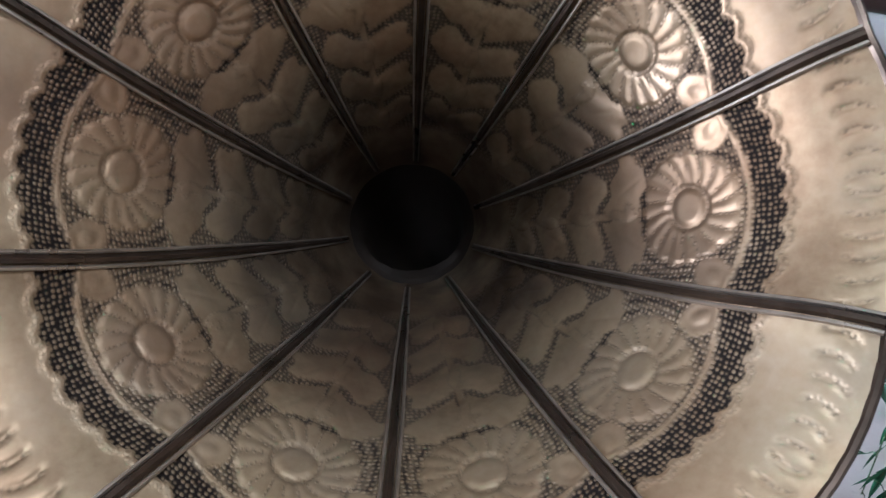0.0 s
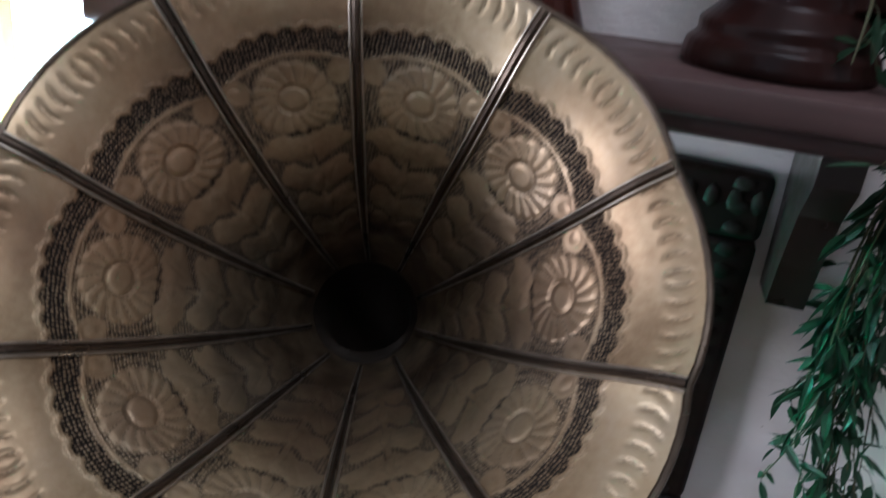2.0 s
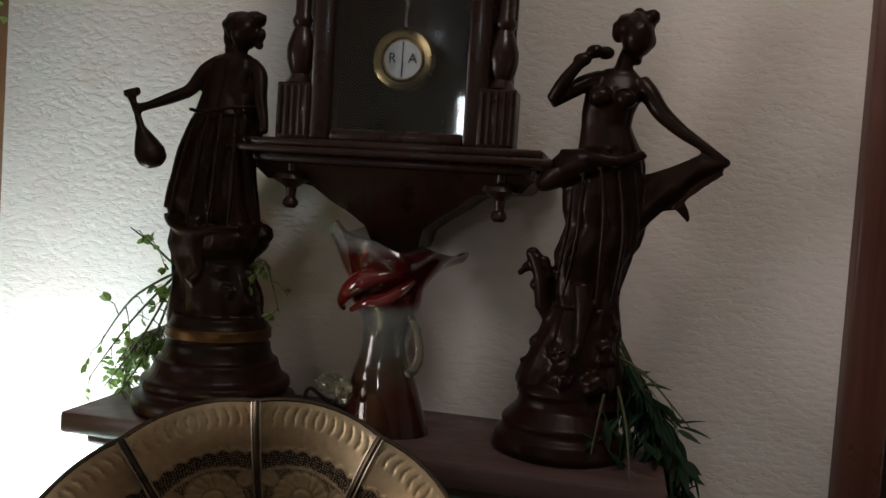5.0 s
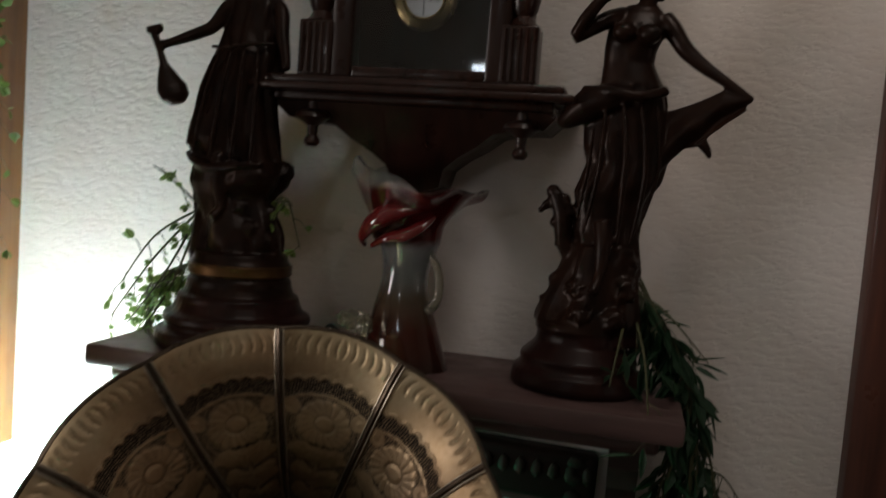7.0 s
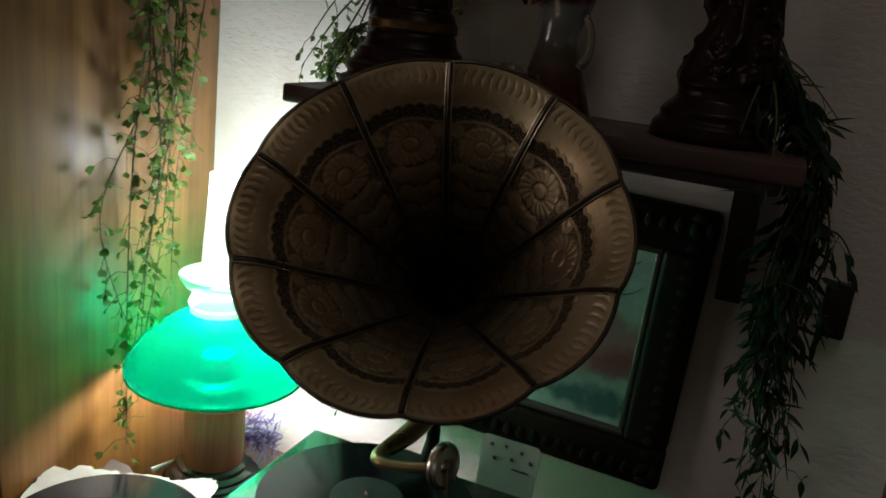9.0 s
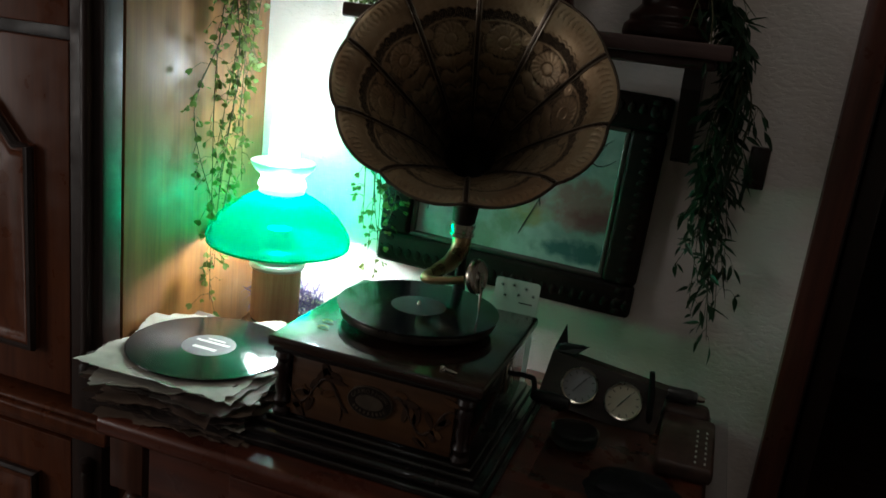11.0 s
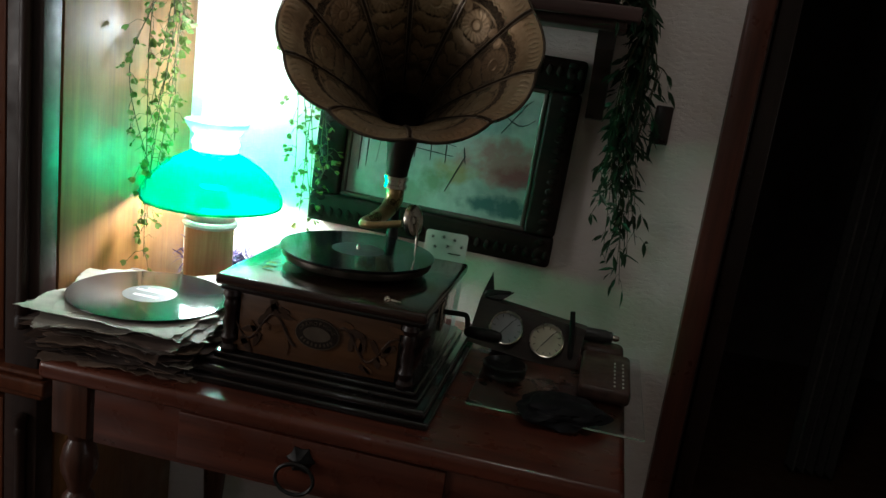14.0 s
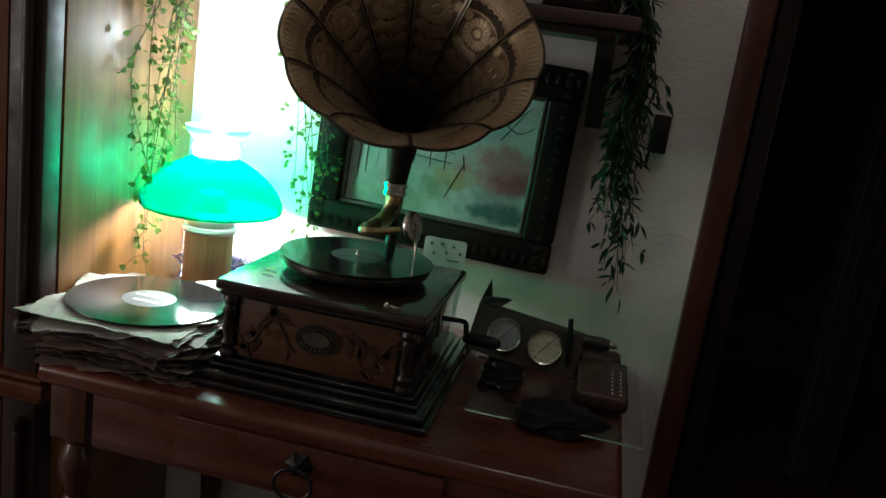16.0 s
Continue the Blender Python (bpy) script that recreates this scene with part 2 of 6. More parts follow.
for a in ((-3.4, -2.4, 0, 2.7), (-1.4, 0.12, 0, 2.7), (-2.4, -1.4, 0, 0.75), (-2.4, -1.4, 1.95, 2.7)):
    box(bm, -2.72, -2.6, a[0], a[1], a[2], a[3])
structure("wall_left", bm, M_PLASTER, "plain plaster side wall with a window", "wall")
# unseen wall; its opening is added to go with the right fill
bm = B()
for a in ((-3.4, -1.9, 0, 2.7), (-1.1, 0.12, 0, 2.7), (-1.9, -1.1, 0, 0.85), (-1.9, -1.1, 1.85, 2.7)):
    box(bm, 3.2, 3.32, a[0], a[1], a[2], a[3])
structure("wall_right", bm, M_PLASTER, "plain plaster side wall with an opening added for the fill light", "wall")
bm = B()
for a in ((-2.6, -0.53, 0, 2.7), (-0.38, 3.2, 0, 2.7), (-0.53, -0.38, 0, 1.98), (-0.53, -0.38, 2.2, 2.7)):
    box(bm, a[0], a[1], -3.4, -3.28, a[2], a[3])
structure("wall_front", bm, M_PLASTER, "plain plaster wall with a narrow window", "wall")
# fixture out of view, added to go with the overhead fill
cl = thing("ceiling_lamp", (0.5, -0.75, 2.7), "unseen round ceiling lamp with white rim, added for the overhead fill", "lamp")
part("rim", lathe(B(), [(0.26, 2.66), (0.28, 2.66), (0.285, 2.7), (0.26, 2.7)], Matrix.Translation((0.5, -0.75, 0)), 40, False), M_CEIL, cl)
# the dark room behind the doorway
structure("dark_room_floor", box(B(), 0.2, 2.6, 0.12, 2.6, -0.06, -0.002), M_FLOOR, "dark floor of the room behind the doorway", "floor")
structure("dark_room_ceiling", box(B(), 0.2, 2.6, 0.12, 2.6, 2.7, 2.8), M_SHADED_ROOM, "ceiling of the room behind the doorway, its shade put into a dark colour", "ceiling")
structure("dark_room_wall_back", box(B(), 0.2, 2.6, 2.6, 2.7, -0.06, 2.7), M_SHADED_ROOM, "wall of the unlit room, its shade put into a dark colour", "wall")
structure("dark_room_wall_left", box(B(), 0.1, 0.2, 0.12, 2.7, -0.06, 2.7), M_SHADED_ROOM, "side wall of the unlit room, its shade put into a dark colour", "wall")
structure("dark_room_wall_right", box(B(), 2.6, 2.7, 0.12, 2.7, -0.06, 2.7), M_SHADED_ROOM, "side wall of the unlit room, its shade put into a dark colour", "wall")
door = thing("door_1", (0.59, 0.0, 0), "reddish-brown wooden door casing round a dark doorway", "doorway", kind="structure")
part("casing", box(B(), WALL_R, 0.612, -0.022, 0.14, 0.0, 2.12, 0.004), M_TRIM, door)
part("casing", box(B(), DOOR_R - 0.02, DOOR_R + 0.04, -0.022, 0.14, 0.0, 2.12, 0.004), M_TRIM, door)
part("head_casing", box(B(), WALL_R, DOOR_R + 0.04, -0.024, 0.138, 2.1, 2.17, 0.004), M_TRIM, door)
part("door_stop", box(B(), 0.611, 0.626, 0.05, 0.12, 0.0, 2.1, 0.003), M_BLACKWOOD_Z, door, "black glossy door stop")
leaf_door = thing("open_door", (0.66, 0.16, 0), "dark wooden door standing open into the unlit room", "door")
bm = box(B(), 0.645, 0.685, 0.15, 0.95, 0.01, 2.08, 0.004)
part("leaf", bm, M_BLACKWOOD_Z, leaf_door)
bm = B()
rings(bm, [[Vector((1.18 + 0.16 * (i / 24) + 0.0, 1.3 + 0.03 * math.sin(i * 1.3) + 0.012 * k, z)) for k in (0, 1) for i in (range(25) if k == 0 else range(24, -1, -1))] for z in (0.02, 0.7, 1.4, 2.2)])
tagged(part("curtain", bm, plain("grey_curtain_cloth", (0.1, 0.09, 0.085), 0.9, scale=60), None, "narrow grey cloth curtain hanging in the dark room", category="curtain"))

# ---- cabinet ----
cab = thing("wooden_cabinet", (-0.9, -0.22, 0), "tall brown wooden cabinet with raised panel doors and dark trim", "cabinet")
CF = -0.455
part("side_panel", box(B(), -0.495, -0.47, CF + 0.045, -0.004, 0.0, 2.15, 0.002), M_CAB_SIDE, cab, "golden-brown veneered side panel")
part("body", box(B(), -1.38, -0.497, CF + 0.045, -0.006, 0.0, 2.15), M_CAB_DARK, cab)
part("corner_board", box(B(), -0.535, -0.472, CF, CF + 0.043, 0.0, 2.15, 0.003), M_CAB_DARK, cab, "dark corner board")
for z0, z1 in ((0.75, 2.05), (0.12, 0.6)):
    bm = B()
    h = z1 - z0
    prof = [(0.006, 0), (0.012, 0.004), (0.012, 0.02), (0.008, 0.025), (0.011, 0.035), (0.009, 0.05), (0.009, h - 0.05), (0.011, h - 0.035), (0.008, h - 0.025), (0.012, h - 0.02), (0.012, h - 0.004), (0.006, h)]
    lathe(bm, prof, Matrix.Translation((-0.498, CF - 0.006, z0)), 14)
    part("half_column", bm, M_CAB_DARK, cab, "slim turned dark column")
bm = B()
for (z0, z1, o) in ((0.632, 0.647, 0.012), (0.647, 0.672, 0.026), (0.672, 0.682, 0.018)):
    box(bm, -1.4, -0.466 + o, CF - o, -0.006, z0, z1, 0.005, 3)
part("waist_moulding", bm, M_CAB, cab)


def panel_door(z0, z1, x0, x1, arch):
    d = part("door", box(B(), x0, x1, CF + 0.004, CF + 0.03, z0, z1, 0.003), M_CAB, cab)

    def outline(k):
        a, b, c, e = x0 + 0.065 + k, x1 - 0.065 - k, z0 + 0.07 + k, z1 - 0.075 - k
        pts = [(a, c), (b, c)]
        if arch:
            s = 0.09
            for i in range(13):
                t = i / 12
                pts.append((b + (a - b) * t, e - s + s * (math.sin(math.pi * min(max((t - 0.12) / 0.76, 0), 1)) ** 0.7)))
        else:
            pts += [(b, e), (a, e)]
        return pts
    bm = B()
    loops = []
    for k, y in ((0.0, CF + 0.003), (0.003, CF - 0.008), (0.012, CF - 0.011), (0.018, CF - 0.004), (0.026, CF - 0.002), (0.05, CF - 0.008)):
        loops.append([Vector((x, y, z)) for x, z in outline(k)])
    rings(bm, loops)
    part("raised_panel", bm, M_CAB, d, "raised panel with moulded dark edge")
    bm = B()
    line = [Vector((x, CF - 0.007, z)) for x, z in outline(0.004)]
    tube(bm, line + line[:1], 0.008, 6)
    part("panel_moulding", bm, M_CAB_DARK, d, "dark moulding round the panel")


panel_door(0.70, 1.28, -0.985, -0.54, True)
panel_door(1.3, 2.1, -0.985, -0.54, False)
panel_door(0.70, 1.28, -1.37, -0.99, True)
panel_door(1.3, 2.1, -1.37, -0.99, False)
panel_door(0.1, 0.615, -0.985, -0.54, False)
panel_door(0.1, 0.615, -1.37, -0.99, False)
part("plinth", box(B(), -1.39, -0.46, CF - 0.015, -0.006, 0.0, 0.09, 0.004), M_CAB_DARK, cab)
part("cornice", box(B(), -1.41, -0.45, CF - 0.03, -0.006, 2.15, 2.22, 0.012, 3), M_CAB_DARK, cab)

# ---- table ----
TX0, TX1, TY0, TY1, TZ = -0.385, 0.476, -0.572, -0.012, 0.76
table = thing("side_table", ((TX0 + TX1) / 2, -0.29, 0), "dark red-brown wooden side table with turned legs and a drawer", "table")
part("tabletop", box(B(), TX0, TX1, TY0, TY1, TZ - 0.03, TZ, 0.010, 4), M_TABLE, table)
part("front_apron", box(B(), TX0 + 0.085, TX1 - 0.085, TY0 + 0.018, TY0 + 0.04, TZ - 0.122, TZ - 0.031, 0.002), M_TABLE, table)
dr = part("drawer_front", box(B(), -0.16, 0.24, TY0 + 0.012, TY0 + 0.03, TZ - 0.112, TZ - 0.036, 0.003), M_TABLE, table)
for x in (TX0 + 0.03, TX1 - 0.05):
    part("side_apron", box(B(), x, x + 0.02, TY0 + 0.085, TY1 - 0.07, TZ - 0.122, TZ - 0.031, 0.002), M_TABLE, table)
part("back_apron", box(B(), TX0 + 0.085, TX1 - 0.085, TY1 - 0.05, TY1 - 0.03, TZ - 0.122, TZ - 0.031, 0.002), M_TABLE, table)
bm = B()
ring_c = Vector((0.032, TY0 - 0.004, 0.674))
tube(bm, [ring_c + Vector((0.028 * math.sin(a), -0.006 + 0.004 * math.cos(a), 0.021 * math.cos(a))) for a in [i / 28 * math.tau for i in range(29)]], 0.0028, 8)
part("ring_pull", bm, M_IRON, dr, "dark iron drop ring handle")
bm = B()
lathe(bm, [(0.019, 0), (0.019, 0.002), (0.013, 0.005), (0.008, 0.009), (0.004, 0.011)], Matrix.Translation((0.032, TY0 + 0.012, 0.694)) @ Euler((radians(90), 0, 0)).to_matrix().to_4x4(), 12, wob=lambda a, z: 1 + 0.15 * math.cos(6 * a))
part("handle_plate", bm, M_IRON, dr, "dark iron rosette plate")
LEG = [(0.012, 0), (0.02, 0.01), (0.022, 0.05), (0.016, 0.09), (0.014, 0.12), (0.026, 0.15), (0.027, 0.18), (0.016, 0.21), (0.018, 0.24), (0.024, 0.34), (0.026, 0.42), (0.021, 0.485), (0.016, 0.50), (0.025, 0.512), (0.025, 0.52), (0.016, 0.532), (0.019, 0.545), (0.027, 0.565), (0.029, 0.585), (0.025, 0.605), (0.017, 0.622), (0.021, 0.632), (0.021, 0.638)]
for i, (x, y) in enumerate(((TX0 + 0.042, TY0 + 0.05), (TX1 - 0.058, TY0 + 0.05), (TX0 + 0.058, TY1 - 0.06), (TX1 - 0.058, TY1 - 0.06))):
    bm = lathe(B(), LEG, Matrix.Translation((x, y, 0.0)), 20)
    box(bm, x - 0.03, x + 0.03, y - 0.03, y + 0.03, 0.637, TZ - 0.031, 0.003)
    part("leg", bm, M_TABLE_LEG, table)
bm = box(B(), TX0 + 0.04, TX1 - 0.04, -0.33, -0.3, 0.1, 0.13, 0.004)
part("stretcher", bm, M_TABLE, table)

# ---- gramophone ----
gram = thing("gramophone", (0.01, -0.33, 0.76), "wind-up gramophone with embossed brass flower horn on a carved wooden box", "gramophone")
BX0, BX1, BY0, BY1 = -0.132, 0.158, -0.486, -0.186
for o, z0, z1, bv in ((0.042, 0.7605, 0.772, 0.003), (0.034, 0.772, 0.786, 0.005), (0.02, 0.786, 0.794, 0.003), (0.012, 0.794, 0.802, 0.003)):
    part("base_step", box(B(), BX0 - o, BX1 + o, BY0 - o, BY1 + o, z0, z1, bv, 3), M_BLACKWOOD, gram, "glossy black base moulding")
part("case", box(B(), BX0, BX1, BY0, BY1, 0.8, 0.902, 0.002), M_BLACKWOOD, gram)
fp = part("front_panel", box(B(), BX0 + 0.022, BX1 - 0.022, BY0 - 0.004, BY0 + 0.004, 0.806, 0.896, 0.002), M_BOXPANEL, gram, "carved brown front panel with vine relief")
for x in (BX0 + 0.008, BX1 - 0.008):
    bm = lathe(B(), [(0.011, 0), (0.013, 0.006), (0.009, 0.012), (0.012, 0.022), (0.008, 0.03), (0.011, 0.045), (0.008, 0.06), (0.012, 0.07), (0.009, 0.08), (0.013, 0.088), (0.011, 0.095)], Matrix.Translation((x, BY0 - 0.003, 0.803)), 12)
    part("corner_column", bm, M_BLACKWOOD_Z, gram, "black carved corner column")
lid = part("lid", box(B(), BX0 - 0.017, BX1 + 0.014, BY0 - 0.012, BY1 + 0.012, 0.904, 0.92, 0.005, 3), M_BOXTOP, gram, "polished dark lid board")
part("lid_moulding", box(B(), BX0 - 0.009, BX1 + 0.008, BY0 - 0.008, BY1 + 0.006, 0.896, 0.906, 0.003), M_BLACKWOOD, gram)
# vine carving
M_VINE = wood("stained_carving", (0.035, 0.016, 0.009), (0.08, 0.038, 0.018), "x", 0.4)
rng = random.Random(4)
for sx in (-1, 1):
    pts = [(0.014 + sx * (0.034 + 0.094 * t), BY0 - 0.0045, 0.851 + 0.022 * math.sin(sx * 1.2 + t * 7.5)) for t in [i / 16 for i in range(17)]]
    bm = B()
    tube(bm, smooth_line(pts, 2), (0.0026, 0.0014), 6)
    part("carved_vine", bm, M_VINE, fp, "dark carved vine")
    for k in range(13):
        x, y, z = pts[2 + k]
        ang = rng.uniform(0, 6.28)
        zz = min(max(z + rng.choice((-1, 1)) * rng.uniform(0.008, 0.02), 0.818), 0.886)
        bm = B()
        L, W = rng.uniform(0.009, 0.015), rng.uniform(0.0035, 0.006)
        out = [(L * math.cos(a) * (1 + 0.2 * math.cos(3 * a)), W * math.sin(a)) for a in [i / 10 * math.tau for i in range(10)]]
        prism(bm, out, Matrix.Translation((x, BY0 - 0.0035, zz)) @ Euler((radians(90), ang, 0)).to_matrix().to_4x4(), 0.0022)
        part("carved_leaf", bm, M_VINE if k % 3 else M_BOXPANEL, fp)
# oval plaque
PLQ = Matrix.Translation((0.014, BY0 - 0.0045, 0.857)) @ Euler((radians(90), 0, 0)).to_matrix().to_4x4()


def oval(a, b, z0, z1, n=36):
    bm = B()
    prism(bm, [(a * math.cos(t), b * math.sin(t)) for t in [i / n * math.tau for i in range(n)]], PLQ @ Matrix.Translation((0, 0, z0)), z1 - z0)
    return bm


M_PLAQUE = plain("plaque_black", (0.03, 0.022, 0.018), 0.35, 0.3)
M_PLATEMETAL = plain("plaque_pewter", (0.17, 0.14, 0.11), 0.4, 0.7)
plq = part("plaque", oval(0.034, 0.0235, 0, 0.003), M_PLATEMETAL, fp, "oval maker's plaque with worn lettering")
part("plaque_field", oval(0.0325, 0.022, 0.003, 0.0034), M_PLAQUE, gram, "black field of the oval plaque")
part("plaque_centre", oval(0.021, 0.011, 0.0034, 0.0045), M_PLATEMETAL, gram, "worn raised emblem of the plaque")
for k, ch in enumerate("GRAMOPHONE"):
    a = radians(90 - (k - 4.5) * 15.5)
    fc = bpy.data.curves.new("letter", "FONT")
    fc.body, fc.size, fc.extrude, fc.align_x, fc.align_y = ch, 0.0075, 0.0004, "CENTER", "CENTER"
    tmp = new("letter", fc)
    lm = bpy.data.meshes.new_from_object(tmp)
    bpy.data.objects.remove(tmp)
    lm.transform(PLQ @ Matrix.Translation((0.0268 * math.cos(a), 0.0163 * math.sin(a), 0.0038)) @ Euler((0, 0, math.atan2(0.0268 * math.sin(a), 0.0163 * math.cos(a)) - radians(90))).to_matrix().to_4x4())
    lm.materials.append(M_PLATEMETAL)
    under(new("letter", lm), gram)
for up in (-1,):
    for k in range(-5, 6):
        if up < 0 and abs(k) == 5:
            continue
        a = radians(90 * up - k * 14 * up)
        bm = B()
        box(bm, -0.0013, 0.0013, -0.0022, 0.0022, 0.0034, 0.0041, 0, 2, PLQ @ Matrix.Translation((0.0272 * math.cos(a), 0.0165 * math.sin(a), 0)) @ Euler((0, 0, a - radians(90))).to_matrix().to_4x4())
        part("plaque_bar", bm, M_PLATEMETAL, gram)
# turntable and record
SP = Vector((0.011, -0.324, 0.0))
bm = lathe(B(), [(0.03, 0.918), (0.035, 0.928), (0.112, 0.93), (0.119, 0.932), (0.121, 0.936), (0.121, 0.943), (0.118, 0.946), (0.0, 0.946)], Matrix.Translation(SP), 64)
part("platter", bm, plain("platter_rim", (0.1, 0.085, 0.07), 0.35, 0.8), gram, "dark metal platter")


def vinyl():
    n = Nodes("shellac_disc")
    v = n.add("SeparateXYZ", Vector=n.co)
    rad = n.math("SQRT", n.math("ADD", n.math("MULTIPLY", v.outputs[0], v.outputs[0]), n.math("MULTIPLY", v.outputs[1], v.outputs[1])))
    g = n.math("SINE", n.math("MULTIPLY", rad, 3600.0))
    band = n.noise(1.0, 3, n.add("CombineXYZ", X=n.math("MULTIPLY", rad, 140.0)).outputs[0])
    n.set(Base_Color=(0.012, 0.012, 0.014), Roughness=n.ramp(band, [(0.3, (0.08, 0.08, 0.08)), (0.7, (0.15, 0.15, 0.15))]), Specular_IOR_Level=0.28, Anisotropic=0.55, Anisotropic_Rotation=0.25)
    t = n.add("Tangent")
    t.direction_type, t.axis = "RADIAL", "Z"
    n.link(t.outputs[0], n.bsdf.inputs["Tangent"])
    n.bump(g, 0.06, 0.0002)
    return n.mat


M_VINYL = vinyl()


def disc(name, parent, centre, z, r, label_mat, m=None):
    m = m or Matrix.Translation((centre[0], centre[1], z))
    mesh = bpy.data.meshes.new(name)
    bm = lathe(B(), [(r - 0.001, -0.002), (r, -0.001), (r - 0.0004, 0.0), (r - 0.004, 0.0002), (0.0, 0.0002)], None, 96)
    bm.to_mesh(mesh)
    bm.free()
    mesh.materials.append(M_VINYL)
    mesh.shade_smooth()
    mesh.set_sharp_from_angle(angle=radians(30))
    ob = new(name, mesh)
    if parent is not None:
        under(ob, parent)
    ob.matrix_basis = m
    bm = lathe(B(), [(0.0425, 0.0002), (0.0425, 0.0006), (0.0, 0.0006)], None, 48)
    lab = bpy.data.meshes.new("label")
    bm.to_mesh(lab)
    bm.free()
    lab.materials.append(label_mat)
    lo = new("paper_label", lab)
    lo.parent = ob
    return ob


M_LABELDK = plain("grey_record_label", (0.045, 0.045, 0.05), 0.5, 0, 0.3)
rec = disc("shellac_record", None, SP, 0.9485, 0.125, M_LABELDK)
tagged(rec, "black shellac record with dark label lying on the turntable", "record")
part("spindle", lathe(B(), [(0.0035, 0.946), (0.0035, 0.954), (0.0018, 0.957)], Matrix.Translation(SP), 10), M_STEEL, gram)
for x, y in ((-0.105, -0.43), (-0.11, -0.405)):
    bm = tube(B(), smooth_line([(x, y, 0.921), (x + 0.006, y + 0.003, 0.9235), (x + 0.016, y + 0.002, 0.923)], 4), 0.0013, 6)
    part("brake_lever", bm, M_BRASSDK, gram, "small brass brake lever")
bm = tube(B(), [(0.105, -0.468, 0.9225), (0.128, -0.474, 0.9225)], 0.0015, 6)
lathe(bm, [(0.004, 0.92), (0.004, 0.924), (0.002, 0.926)], Matrix.Translation((0.105, -0.468, 0)), 10)
part("speed_lever", bm, M_STEEL, gram, "small nickel speed lever")
# crank on the side
bm = box(B(), BX1, BX1 + 0.004, -0.315, -0.27, 0.835, 0.885, 0.001)
part("crank_plate", bm, M_STEEL, gram, "nickel escutcheon of the crank")
bm = tube(B(), smooth_line([(0.158, -0.292, 0.862), (0.192, -0.292, 0.864), (0.2, -0.293, 0.86), (0.203, -0.296, 0.845), (0.206, -0.298, 0.838)], 4), 0.0045, 8)
cr = part("crank", bm, M_IRON, gram, "black iron winding crank")
part("crank_grip", lathe(B(), [(0.006, 0), (0.0095, 0.006), (0.011, 0.03), (0.0105, 0.05), (0.008, 0.06), (0.003, 0.063)], Matrix.Translation((0.2, -0.298, 0.839)) @ Euler((0, radians(88), radians(-6))).to_matrix().to_4x4(), 14), M_IRON, cr, "black turned wooden grip")

# horn
HC = Vector((0.072, -0.379, 1.299))
HN = Vector((-0.184, 0.734, -0.654)).normalized()
E0 = Vector((-0.039, 0.102, 0.137))
E0 = (E0 - HN * E0.dot(HN)).normalized()
E1 = HN.cross(E0)
H = Matrix(((E0.x, E1.x, HN.x, HC.x), (E0.y, E1.y, HN.y, HC.y), (E0.z, E1.z, HN.z, HC.z), (0, 0, 0, 1)))
PD = np.array([0.0, 0.003, 0.009, 0.019, 0.035, 0.058, 0.088, 0.122, 0.158, 0.198, 0.238])
PR = np.array([0.1865, 0.181, 0.172, 0.161, 0.147, 0.130, 0.110, 0.0895, 0.0715, 0.0545, 0.041])
_fine = np.linspace(0, len(PD) - 1, 400)
_d = np.interp(_fine, np.arange(len(PD)), PD)
_r = np.interp(_fine, np.arange(len(PR)), PR)
_k = np.ones(25) / 25
_pad = lambda a: np.concatenate([2 * a[0] - a[12:0:-1], a, 2 * a[-1] - a[-2:-14:-1]])
_d, _r = np.convolve(_pad(_d), _k, "valid"), np.convolve(_pad(_r), _k, "valid")
_s = np.concatenate([[0], np.cumsum(np.hypot(np.diff(_d), np.diff(_r)))])
SL = float(_s[-1])


def horn_at(s, a):
    """Radius, depth at arc length s from the rim, for a in -0.5 to 0.5 across a petal."""
    r, d = np.interp(s, _s, _r), np.interp(s, _s, _d)
    fade = np.exp(-s / 0.05)
    bow = 1 - (2 * a) ** 2
    return r * (1 + 0.022 * fade * bow + 0.012 * bow), d + 0.004 * fade * (bow - 0.5)


def lift(d):
    """The horn's axis rises a little towards the throat."""
    return 0.34 * np.maximum(d - 0.03, 0) ** 1.5


def gauss(x, w):
    return np.exp(-(x / w) ** 2)


